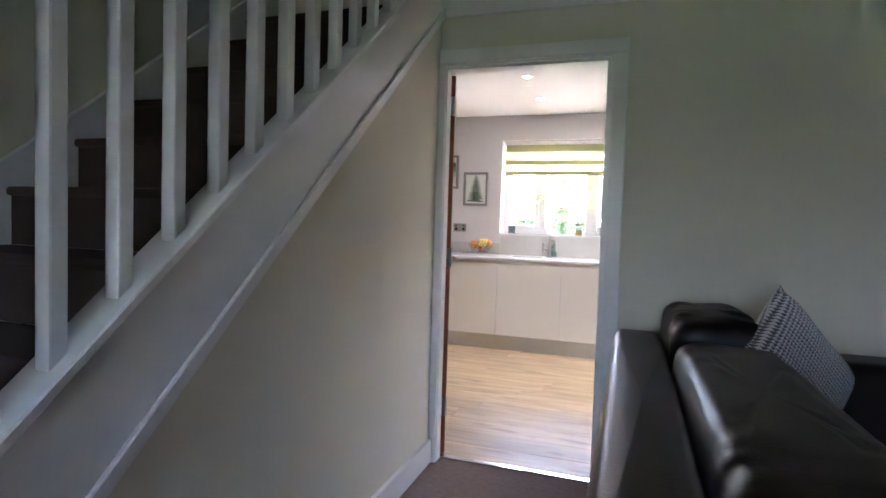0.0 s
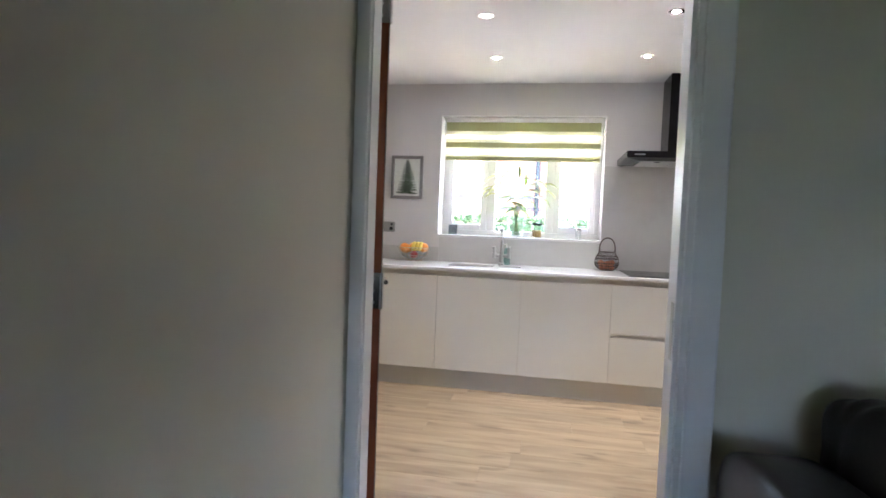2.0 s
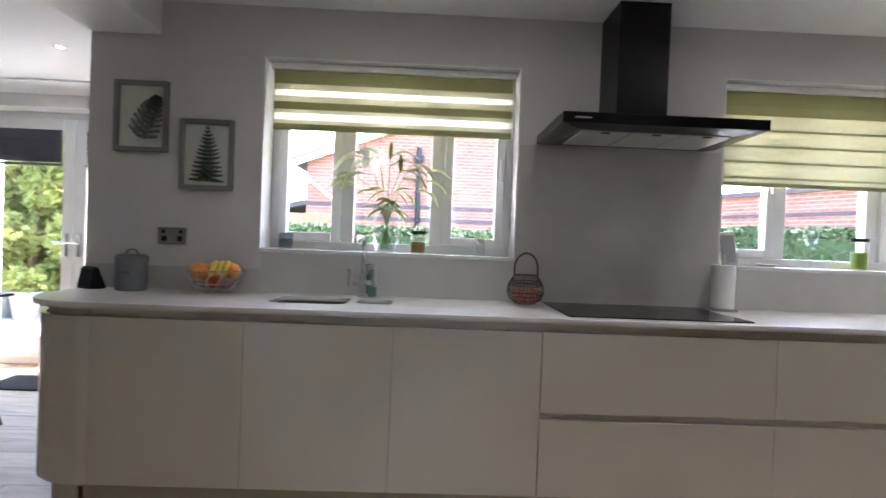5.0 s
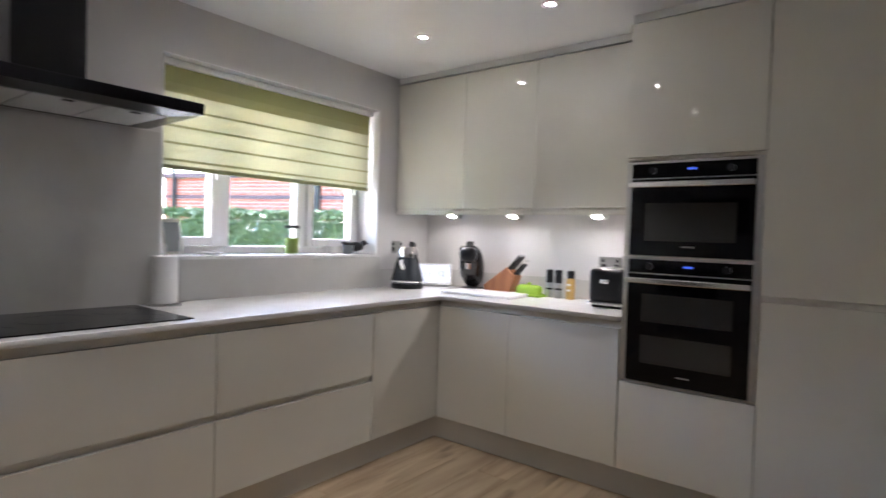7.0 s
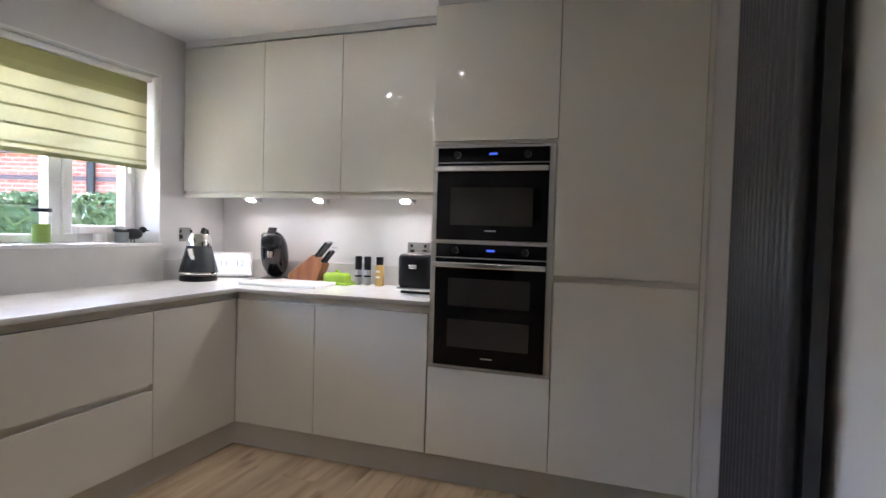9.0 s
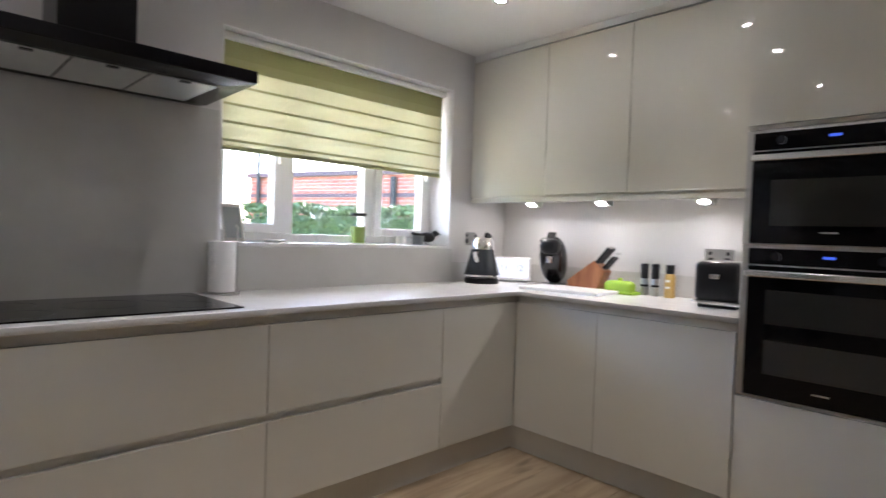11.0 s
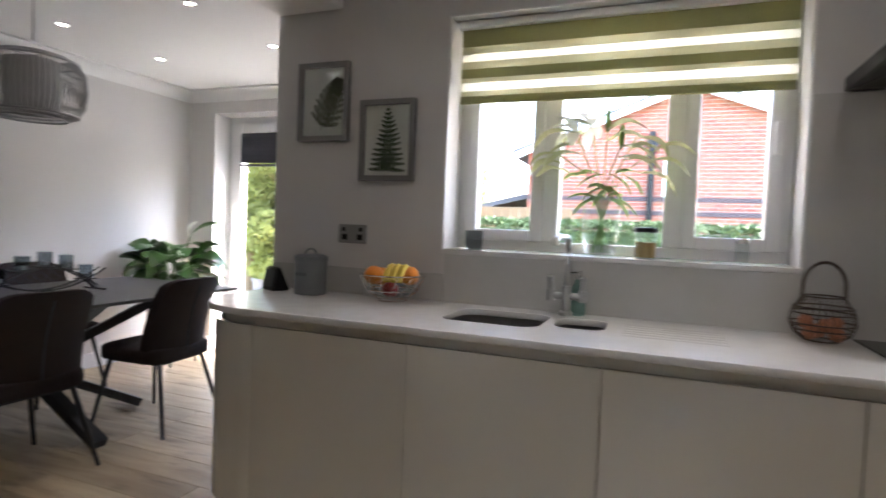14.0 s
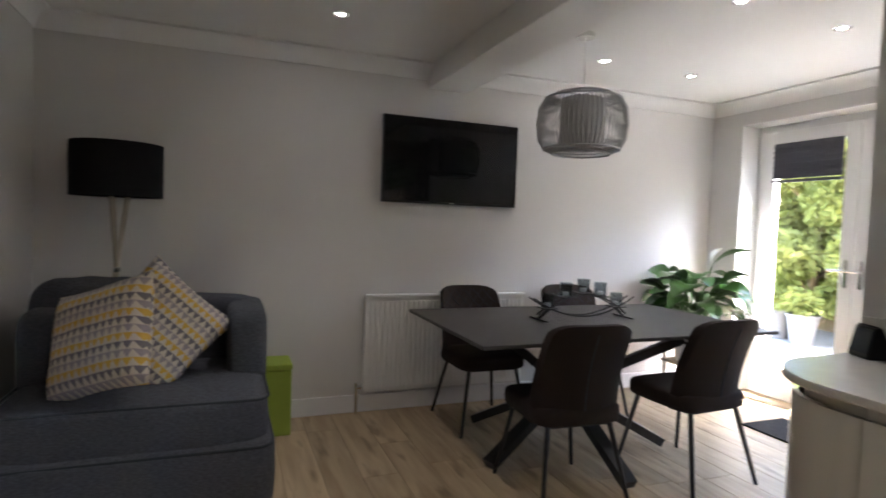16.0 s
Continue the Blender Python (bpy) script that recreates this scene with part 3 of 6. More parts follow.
v = [[bm.verts.new((x, y, z)) for y, z in pts] for x in (-0.99, -0.93)]
for i in range(5):
    bm.faces.new((v[0][i], v[0][(i + 1) % 5], v[1][(i + 1) % 5], v[1][i]))
bm.faces.new(v[0][::-1]), bm.faces.new(v[1])
struct("wall_under_stair", bm, CREAM_WALL, "cream painted panel under the stairs", "wall")
stair = thing("staircase", "white painted staircase with dark carpeted treads", "staircase", kind="structure")
part("string", slope("s", -0.985, -0.918, 1.0, 3.70, zb, zt, GLOSS_WHITE, "", ""), GLOSS_WHITE, stair)
part("string_moulding", slope("s", -0.918, -0.903, 1.02, 3.70, lambda y: zb(y), lambda y: zb(y) + 0.05, GLOSS_WHITE, "", ""), GLOSS_WHITE, stair)
part("base_rail", slope("s", -1.005, -0.905, 1.0, 3.70, lambda y: zt(y), lambda y: zt(y) + 0.03, GLOSS_WHITE, "", ""), GLOSS_WHITE, stair)
part("handrail", slope("s", -0.985, -0.925, 1.0, 2.9, lambda y: zt(y) + 0.85, lambda y: zt(y) + 0.91, GLOSS_WHITE, "", ""), GLOSS_WHITE, stair)
part("wall_string", slope("s", -1.9, -1.875, 0.4, 3.70, lambda y: zt(y) - 0.3, lambda y: zt(y) + 0.03, GLOSS_WHITE, "", ""), GLOSS_WHITE, stair)
for i in range(14):
    y = 1.476 + 0.1375 * i
    part("baluster", B(-0.973, -0.937, y - 0.018, y + 0.018, zt(y) + 0.012, zt(y) + 0.86, bevel=0.005), GLOSS_WHITE, stair)
for i in range(12):
    y0 = 0.93 + i * 0.228
    z1 = 0.185 * (i + 1)
    bm = B(-1.875, -0.985, y0 - 0.02, y0 + 0.23, z1 - 0.03, z1, bevel=0.012)
    box(bm, -1.875, -0.985, y0, y0 + 0.02, z1 - 0.185, z1 - 0.025)
    part("tread", bm, STAIR_CARPET, stair)

# ---- windows ----
def window(name, w, y, z0, z1, muls, sashes, label):
    """A frame with mullions; sashes names the lights that have an opening casement."""
    win = thing(name, label, "window", kind="structure")
    f = 0.045
    bm = B(w[0] + 0.001, w[1] - 0.001, y, y + 0.07, z0 + 0.001, z0 + f, bevel=0.004)
    box(bm, w[0] + 0.001, w[1] - 0.001, y, y + 0.07, z1 - f, z1 - 0.001, bevel=0.004)
    edges = [w[0]] + muls + [w[1]]
    for i, m in enumerate(edges):
        a, b = (m + 0.001, m + f) if i == 0 else ((m - f, m - 0.001) if i == len(edges) - 1 else (m - 0.035, m + 0.035))
        box(bm, a, b, y, y + 0.07, z0 + f, z1 - f, bevel=0.004)
    part("window_frame", bm, UPVC, win)
    for i in range(len(edges) - 1):
        a = edges[i] + (f if i == 0 else 0.035)
        b = edges[i + 1] - (f if i == len(edges) - 2 else 0.035)
        c = z0 + f
        d = z1 - f
        if i in sashes:
            s = 0.05
            bm = B(a, a + s, y - 0.018, y + 0.05, c, d, bevel=0.006)
            box(bm, b - s, b, y - 0.018, y + 0.05, c, d, bevel=0.006)
            box(bm, a + s, b - s, y - 0.018, y + 0.05, c, c + s, bevel=0.006), box(bm, a + s, b - s, y - 0.018, y + 0.05, d - s, d, bevel=0.006)
            sh = part("casement", bm, UPVC, win)
            bm = B(b - 0.035, b - 0.015, y - 0.045, y - 0.018, (c + d) / 2 - 0.09, (c + d) / 2 + 0.04, bevel=0.006)
            part("catch", bm, UPVC, sh)
            a, b, c, d = a + s, b - s, c + s, d - s
        g = part("pane", B(a, b, y + 0.03, y + 0.036, c, d), GLASS, win)
        g.visible_shadow = False
    return win


window("window_1", W1, 7.19, SILL, HEAD, [-0.92, -0.42], (0, 2), "white plastic three-light kitchen window over the sink")
window("window_2", W2, 7.19, SILL, HEAD, [1.545, 2.09], (0, 2), "white plastic three-light kitchen window beside the corner")
for nm, w in (("sill_1", W1), ("sill_2", W2)):
    struct("window_" + nm, B(w[0], w[1], 6.985, 7.19, SILL - 0.02, SILL, bevel=0.003), QUARTZ, "pale stone window sill", "sill")
# added window out of view, sized and placed to light the lounge
window("window_3", (-0.6, 0.3), -2.74, 0.9, 2.05, [-0.15], (0,), "unseen white plastic window, placed to light the lounge")

# white painted window reveals
for i, w in enumerate((W1, W2)):
    bm = B(w[0], w[0] + 0.006, YW - 0.003, 7.189, SILL, HEAD)
    box(bm, w[1] - 0.006, w[1], YW - 0.003, 7.189, SILL, HEAD), box(bm, w[0] + 0.006, w[1] - 0.006, YW - 0.003, 7.189, HEAD - 0.006, HEAD)
    struct("trim_reveal_%d" % (i + 1), bm, UPVC, "bright white window reveal", "reveal")
bm = B(DX0 - 0.0, DX0 + 0.006, YD - 0.003, 8.999, 0, DZ)
box(bm, DX0 + 0.006, DX1, YD - 0.003, 8.999, DZ - 0.006, DZ)
struct("trim_reveal_3", bm, UPVC, "bright white door reveal", "reveal")

# garden doors
gd = thing("door_2", "white plastic glazed garden doors with grey pleated blind", "door", kind="structure")
yf = 9.0
bm = B(DX0, DX0 + 0.06, yf, yf + 0.07, 0, DZ, bevel=0.004)
box(bm, DX1 - 0.06, DX1, yf, yf + 0.07, 0, DZ, bevel=0.004), box(bm, DX0 + 0.06, DX1 - 0.06, yf, yf + 0.07, DZ - 0.06, DZ, bevel=0.004), box(bm, DX0 + 0.06, DX1 - 0.06, yf, yf + 0.07, 0.0, 0.05)
part("door_frame", bm, UPVC, gd)
mid = (DX0 + DX1) / 2
for a, b in ((DX0 + 0.062, mid - 0.002), (mid + 0.002, DX1 - 0.062)):
    s = 0.1
    bm = B(a, a + s, yf - 0.02, yf + 0.05, 0.05, DZ - 0.062, bevel=0.006)
    box(bm, b - s, b, yf - 0.02, yf + 0.05, 0.05, DZ - 0.062, bevel=0.006)
    box(bm, a + s, b - s, yf - 0.02, yf + 0.05, 0.05, 0.25, bevel=0.006), box(bm, a + s, b - s, yf - 0.02, yf + 0.05, DZ - 0.17, DZ - 0.062, bevel=0.006)
    lf = part("door_leaf", bm, UPVC, gd)
    g = part("pane", B(a + s, b - s, yf + 0.012, yf + 0.018, 0.25, DZ - 0.17), GLASS, lf)
    g.visible_shadow = False
    bm = bmesh.new()
    for k in range(14):
        z = DZ - 0.17 - 0.02 * k
        bar(bm, (a + s + 0.005, yf - 0.028 - 0.008 * (k % 2), z), (b - s - 0.005, yf - 0.028 - 0.008 * (k % 2), z), 0.012, 0.02)
    box(bm, a + s, b - s, yf - 0.045, yf - 0.02, DZ - 0.17 - 0.30, DZ - 0.17 - 0.28)
    part("pleated_blind", bm, PLEAT, lf, "dark grey pleated blind drawn up")
    hx = b - 0.05 if a < mid - 0.3 else a + 0.05
    bm = B(hx - 0.013, hx + 0.013, yf - 0.03, yf - 0.02, 0.95, 1.15, bevel=0.004)
    rod(bm, (hx, yf - 0.02, 1.07), (hx, yf - 0.065, 1.07), 0.008), rod(bm, (hx, yf - 0.06, 1.07), (hx - 0.11, yf - 0.06, 1.07), 0.008)
    part("door_handle", bm, CHROME, lf)
struct("threshold_garden", B(DX0, DX1, YD, yf + 0.07, -0.03, -0.001), OAK, "boarded door recess", "threshold")

# ---- blinds ----
def blind(name, w, bands, label):
    bl = thing(name, label, "roller blind", pose((w[0] + w[1]) / 2, 7.075, HEAD - 0.008))
    hw = (w[1] - w[0]) / 2 - 0.035
    part("cassette", B(-hw - 0.012, hw + 0.012, -0.03, 0.03, -0.035, -0.002, bevel=0.006), WHITE_PLASTIC, bl)
    z = -0.03
    for h, mt, lb in bands:
        part("band", B(-hw, hw, -0.003, -0.0018, z - h, z), mt, bl, lb)
        z -= h
    part("bottom_bar", B(-hw, hw, -0.009, 0.006, z - 0.022, z, bevel=0.004), OLIVE_DK, bl)
    return bl


O, S, G, K = (OLIVE, ""), (SHEER, "sheer band"), (SAGE, "pale overlapping band"), (OLIVE_DK, "")
blind("roller_blind", W1, [(0.078, *K), (0.032, *G), (0.032, *S), (0.032, *G), (0.04, *K), (0.02, *G), (0.036, *S), (0.022, *G), (0.012, *K)], "olive green striped day and night blind, partly lowered")
blind("roller_blind", W2, [(0.085, *K), (0.05, *O)] + [(0.075, *G), (0.012, *O)] * 4 + [(0.02, *G)], "olive green day and night blind, lowered over half the window")

# ---- kitchen units ----
FY, FX = 6.375, 2.535       # faces of the north and east runs
def unit(name, label, cat, faces, body, group="base units"):
    """A handleless cabinet: a carcass and gloss fronts."""
    u = thing(name, label, cat, group=group)
    part("body", B(*body), CREAM_MATT, u)
    for nm, f in faces:
        part(nm, B(*f, bevel=0.0025), CREAM_GLOSS, u)
    return u


ZP, ZTOP = 0.148, 0.847
for a, b in ((-1.845, -1.215), (-1.215, -0.597), (-0.597, 0.036)):
    unit("base_cabinet", "cream gloss handleless base cabinet under the worktop", "cabinet", [("door", (a + 0.0015, b - 0.0015, FY, FY + 0.019, ZP, ZTOP))], (a, b, FY + 0.021, FY + 0.05 if -1.3 < a < -0.55 or b > 0 else YW - 0.02, ZP, 0.88))
for a, b in ((0.036, 1.05), (1.05, 1.967)):
    unit("drawer_cabinet", "cream gloss handleless pan drawers under the hob", "drawers", [("drawer_front", (a + 0.0015, b - 0.0015, FY, FY + 0.019, ZP, 0.474)), ("drawer_front", (a + 0.0015, b - 0.0015, FY, FY + 0.019, 0.505, ZTOP))], (a, b, FY + 0.021, YW - 0.02, ZP, 0.88), "drawer units")
unit("corner_cabinet", "cream gloss corner base cabinet", "cabinet", [("door", (1.9685, FX + 0.018, FY, FY + 0.019, ZP, ZTOP))], (1.969, XE - 0.01, FY + 0.021, YW - 0.02, ZP, 0.88))
for a, b in ((5.222, 5.865), (5.865, 6.373)):
    unit("base_cabinet", "cream gloss handleless base cabinet under the worktop", "cabinet", [("door", (FX, FX + 0.019, a + 0.0015, b - 0.0015, ZP, ZTOP))], (FX + 0.021, XE - 0.01, a, b, ZP, 0.88))
# curved end cabinet
ce = thing("curved_end_cabinet", "cream gloss end cabinet with curved corner", "cabinet", group="base units")
R = 0.27
out_ = arc(-2.17 + R, FY + R, R, 180, 270, 14)
o1 = [(-1.848, FY)] + out_[::-1] + [(-2.17, YW - 0.005)]
inner = [(-2.15, YW - 0.005)] + arc(-2.17 + R, FY + R, R - 0.02, 180, 270, 14) + [(-1.848, FY + 0.02)]
d = flat_shape("curved_door", [o1 + inner], ZP, ZTOP, CREAM_GLOSS)
d.parent = ce
d2 = flat_shape("body", [[(-1.848, FY + 0.035)] + arc(-2.17 + R, FY + R, R - 0.035, 180, 270, 14)[::-1] + [(-2.135, YW - 0.006), (-1.848, YW - 0.006)]], ZP, 0.88, CREAM_MATT)
d2.parent = ce
# plinth
pl = [(FX + 0.05, 4.0), (FX + 0.05, FY + 0.05), (-1.9, FY + 0.05)] + arc(-2.12 + 0.24, FY + 0.05 + 0.24, 0.24, 180, 270, 10)[::-1] + [(-2.12, YW - 0.002), (-2.10, YW - 0.002)] + arc(-2.12 + 0.24, FY + 0.05 + 0.24, 0.22, 180, 270, 10) + [(-1.9, FY + 0.07), (FX + 0.07, FY + 0.07), (FX + 0.07, 4.0)]
tagged(flat_shape("plinth", [pl], 0.0, 0.146, CREAM_MATT), "matt cream plinth under the kitchen units", "plinth", kind="structure")
# worktop with the sink cut out
RW = 0.30
top = [(2.515, 5.222), (2.515, 6.355)] + [(-1.9, 6.355)] + arc(-2.2 + RW, 6.355 + RW, RW, 180, 270, 16)[::-1] + [(-2.2, 6.75), (-2.23, 6.995), (XE - 0.005, 6.995), (XE - 0.005, 5.222)]
BOWL1, BOWL2 = (-1.19, -0.83, 6.565, 6.885), (-0.795, -0.62, 6.64, 6.865)
wt = flat_shape("worktop", [top, round_rect(*BOWL1, 0.07)[::-1], round_rect(*BOWL2, 0.05)[::-1]], 0.885, 0.91, QUARTZ, 0.003)
tagged(wt, "pale quartz worktop with rounded end and sink cut-outs", "worktop")
sink = thing("sink", "stainless steel one and a half bowl undermount sink", "sink", pose(0, 0, 0.885))
for nm, (a, b, c, e), dep, r in (("bowl", BOWL1, 0.17, 0.07), ("half_bowl", BOWL2, 0.12, 0.05)):
    bm = bmesh.new()
    rings = []
    for z, sh in ((-0.001, -0.012), (-0.001, 0.0), (-dep + 0.03, 0.004), (-dep + 0.008, 0.012), (-dep, 0.03)):
        rings.append([bm.verts.new((x, y, z)) for x, y in round_rect(a + sh, b - sh, c + sh, e - sh, max(0.01, r - sh * 0.5))])
    n_ = len(rings[0])
    for p, q in zip(rings, rings[1:]):
        for i in range(n_):
            bm.faces.new((p[i], p[(i + 1) % n_], q[(i + 1) % n_], q[i]))
    bm.faces.new(rings[-1])
    bw = part(nm, bm, SINK_STEEL, sink, smooth=40)
    part("waste", turned(bmesh.new(), [(0.0, 0.004), (0.03, 0.004), (0.035, 0.0)], 20, ((a + b) / 2, (c + e) / 2, -dep)), CHROME, bw)
    if nm == "bowl":
        part("overflow", B((a + b) / 2 - 0.035, (a + b) / 2 + 0.035, e - 0.008, e - 0.002, -0.075, -0.045, bevel=0.002), BLACK, bw, "slotted overflow")
# drainer grooves are not cut: thin darker strips carry their shade as colour
for k in range(6):
    bm = B(-0.56, -0.25, 6.60 + 0.045 * k, 6.604 + 0.045 * k, 0.9095, 0.9105)
    part("drainer_groove_shade", bm, SPLASH, wt)
# splashbacks and upstands
struct("splashback_hob", B(0.006, 1.085, 6.985, YW, 0.91, 1.74), SPLASH, "veined grey stone splashback behind the hob", "splashback")
struct("splashback_sink", B(W1[0] + 0.02, 0.004, 6.985, YW, 0.91, SILL - 0.021), SPLASH, "veined grey stone below the sill", "splashback")
struct("splashback_corner", B(1.087, 2.62, 6.985, YW, 0.91, SILL - 0.021), SPLASH, "veined grey stone below the sill", "splashback")
struct("upstand_left", B(-2.235, W1[0] + 0.018, 6.985, YW, 0.91, 1.03), SPLASH, "low stone upstand", "upstand")
struct("upstand_corner", B(2.622, XE, 6.985, YW, 0.91, 1.03), SPLASH, "low stone upstand", "upstand")
struct("upstand_east", B(XE - 0.015, XE, 5.222, 6.985, 0.91, 1.03), SPLASH, "low stone upstand", "upstand")
# tall units with the ovens
ZT_ = 2.354
tu = thing("oven_housing", "cream gloss tall housing with two built-in ovens", "cabinet", group="tall units")
bm = B(FX + 0.021, XE - 0.01, 4.612, 5.218, ZP, 0.60)
box(bm, FX + 0.021, XE - 0.01, 4.612, 5.218, 1.68, ZT_), box(bm, FX + 0.1, XE - 0.01, 4.612, 5.218, 0.60, 1.68), box(bm, FX + 0.012, FX + 0.1, 4.612, 4.618, 0.60, 1.68), box(bm, FX + 0.012, FX + 0.1, 5.212, 5.218, 0.60, 1.68)
part("body", bm, CREAM_MATT, tu)
part("door", B(FX, FX + 0.019, 4.6135, 5.2165, 1.695, ZT_ - 0.004, bevel=0.0025), CREAM_GLOSS, tu)
part("drawer_front", B(FX, FX + 0.019, 4.6135, 5.2165, ZP, 0.588, bevel=0.0025), CREAM_GLOSS, tu)
fr = thing("larder_unit", "cream gloss tall larder unit with two doors", "cabinet", group="tall units")
part("body", B(FX + 0.021, XE - 0.01, 4.0, 4.610, ZP, ZT_), CREAM_MATT, fr)
part("door", B(FX, FX + 0.019, 4.0015, 4.6105, 1.068, ZT_ - 0.004, bevel=0.0025), CREAM_GLOSS, fr)
part("door", B(FX, FX + 0.019, 4.0015, 4.6105, ZP, 1.04, bevel=0.0025), CREAM_GLOSS, fr)
part("end_panel", B(FX - 0.002, XE - 0.01, 3.98, 3.999, 0.0, ZT_), CREAM_GLOSS, fr)
struct("scribe_panel", B(FX + 0.01, XE, YS, 3.978, 0, ZC), GREY_WALL, "painted filler beside the tall units", "panel")
struct("bulkhead_tall", B(FX + 0.03, XE, 3.978, 5.22, ZT_ + 0.012, ZC), CEIL, "white filler above the tall units", "panel")
CX = 2.77
struct("bulkhead_wall_units", B(CX + 0.02, XE, 5.222, YW, ZT_ + 0.012, ZC), CEIL, "white filler above the wall cabinets", "panel")
for a, b in ((5.224, 5.86), (5.86, 6.385), (6.385, 6.985)):
    u = unit("wall_cabinet", "cream gloss wall cabinet above the worktop", "cabinet", [("door", (CX, CX + 0.019, a + 0.0015, b - 0.0015, 1.465, ZT_ - 0.004))], (CX + 0.021, XE - 0.005, a, b, 1.45, ZT_), "wall units")
    part("light_pelmet", B(CX + 0.004, CX + 0.022, a + 0.001, b - 0.001, 1.425, 1.449, bevel=0.003), CREAM_GLOSS, u)


def oven(z0, z1, zh, wins, label):
    ov = thing("oven", label, "oven", pose(FX, 4.915, 0), group="built-in ovens")
    part("trim", B(-0.002, 0.012, -0.297, 0.297, z0, z1, bevel=0.002), STEEL, ov)
    part("control_panel", B(-0.010, -0.002, -0.27, 0.27, zh + 0.035, z1 - 0.012, bevel=0.002), BLACK_GLASS, ov)
    dr = part("oven_door", B(-0.014, -0.002, -0.27, 0.27, z0 + 0.004, zh + 0.03, bevel=0.002), BLACK_GLASS, ov)
    for a, b in wins:
        part("door_window", B(-0.0155, -0.014, -0.2, 0.2, a, b, bevel=0.0005), mat("oven_window", (0.03, 0.029, 0.027), 0.08, var=0.1, scale=5, bump=0), dr)
    bm = B(-0.055, -0.04, -0.272, 0.272, zh - 0.013, zh + 0.013, bevel=0.004)
    for s in (-0.24, 0.24):
        box(bm, -0.042, -0.012, s - 0.012, s + 0.012, zh - 0.009, zh + 0.009)
    part("handle", bm, CHROME, dr)
    part("display", B(-0.0112, -0.010, -0.025, 0.015, (zh + z1) / 2 + 0.01, (zh + z1) / 2 + 0.02), BLUE_LED, ov, "blue clock display")
    for s in (-0.17, 0.17):
        part("knob", rod(bmesh.new(), (-0.024, s, (zh + z1) / 2 + 0.012), (-0.010, s, (zh + z1) / 2 + 0.012), 0.017, 20), BLACK, ov, smooth=40)
    part("badge", B(-0.0152, -0.014, -0.028, 0.028, z0 + 0.047, z0 + 0.053), STEEL, dr, "small plain maker's badge")


oven(1.215, 1.672, 1.556, [(1.29, 1.47)], "black glass compact oven with steel handle")
oven(0.604, 1.212, 1.10, [(0.90, 1.035), (0.70, 0.835)], "black glass double oven with steel handle")

# hob and extractor
hob = thing("hob", "black glass induction hob set in the worktop", "hob", pose(0.565, 6.68, 0.91))
part("glass_plate", B(-0.412, 0.402, -0.268, 0.268, 0.0005, 0.006, bevel=0.002), BLACK_GLASS, hob)
for x, y, r in ((-0.26, 0.11, 0.085), (-0.26, -0.12, 0.1), (0.0, 0.02, 0.12), (0.26, 0.11, 0.1), (0.26, -0.12, 0.085)):
    bm = bmesh.new()
    loft_wire(bm, [(x + r * math.cos(a * math.pi / 16), y + r * math.sin(a * math.pi / 16), 0.006) for a in range(32)], 0.0006, 4, True)
    part("ring_mark", bm, INK, hob)
hood = thing("cooker_hood", "black chimney cooker hood above the hob", "cooker hood", pose(0.548, YW, 1.735))
bm = bmesh.new()
lo = [bm.verts.new(p) for p in ((-0.45, -0.10, 0.0), (0.45, -0.10, 0.0), (0.36, -0.50, -0.002), (-0.36, -0.50, -0.002))]
mid_ = [bm.verts.new(p) for p in ((-0.453, -0.0, 0.012), (0.453, -0.0, 0.012), (0.453, -0.578, 0.012), (-0.453, -0.578, 0.012))]
hi = [bm.verts.new(p) for p in ((-0.453, -0.0, 0.058), (0.453, -0.0, 0.058), (0.453, -0.578, 0.058), (-0.453, -0.578, 0.058))]
for p, q in ((lo, mid_), (mid_, hi)):
    for i in range(4):
        bm.faces.new((p[i], p[(i + 1) % 4], q[(i + 1) % 4], q[i]))
bm.faces.new(lo), bm.faces.new(hi)
bmesh.ops.bevel(bm, geom=list(bm.edges), offset=0.002, segments=1, affect="EDGES")
part("canopy", bm, HOOD_BLACK, hood)
for k in range(3):
    fl = part("filter", B(-0.345 + 0.232 * k, -0.12 + 0.232 * k, -0.48, -0.13, -0.006, -0.0025, bevel=0.001), MESH_STEEL, hood, "steel mesh grease filter")
    part("latch", B(-0.25 + 0.232 * k, -0.215 + 0.232 * k, -0.475, -0.455, -0.010, -0.006), BLACK, fl)
part("chimney", B(-0.128, 0.120, -0.285, -0.001, 0.058, ZC - 1.735 - 0.002, bevel=0.003), HOOD_BLACK, hood)
part("badge", B(-0.40, -0.33, -0.580, -0.578, 0.03, 0.037), STEEL, hood, "small plain badge")

# ---- downlights ----
def downlight(x, y, z, watts):
    d = thing("downlight", "small round recessed ceiling downlight, lit", "downlight", pose(x, y, z), "ceiling downlights")
    part("rim", turned(bmesh.new(), [(0.024, -0.001), (0.028, -0.006), (0.043, -0.004), (0.045, 0.0)], 24), CHROME, d, smooth=40)
    part("bulb", turned(bmesh.new(), [(0.0, -0.003), (0.021, -0.002)], 20), LAMP_ON, d, "glowing bulb")
    l = new("downlight_beam", bpy.data.lights.new("downlight_beam", "SPOT"))
    l.data.energy, l.data.spot_size, l.data.spot_blend, l.data.shadow_soft_size, l.data.color = watts, radians(75), 0.8, 0.014, (1.0, 0.94, 0.86)
    l.parent = d
    l.location = (0, 0, -0.02)


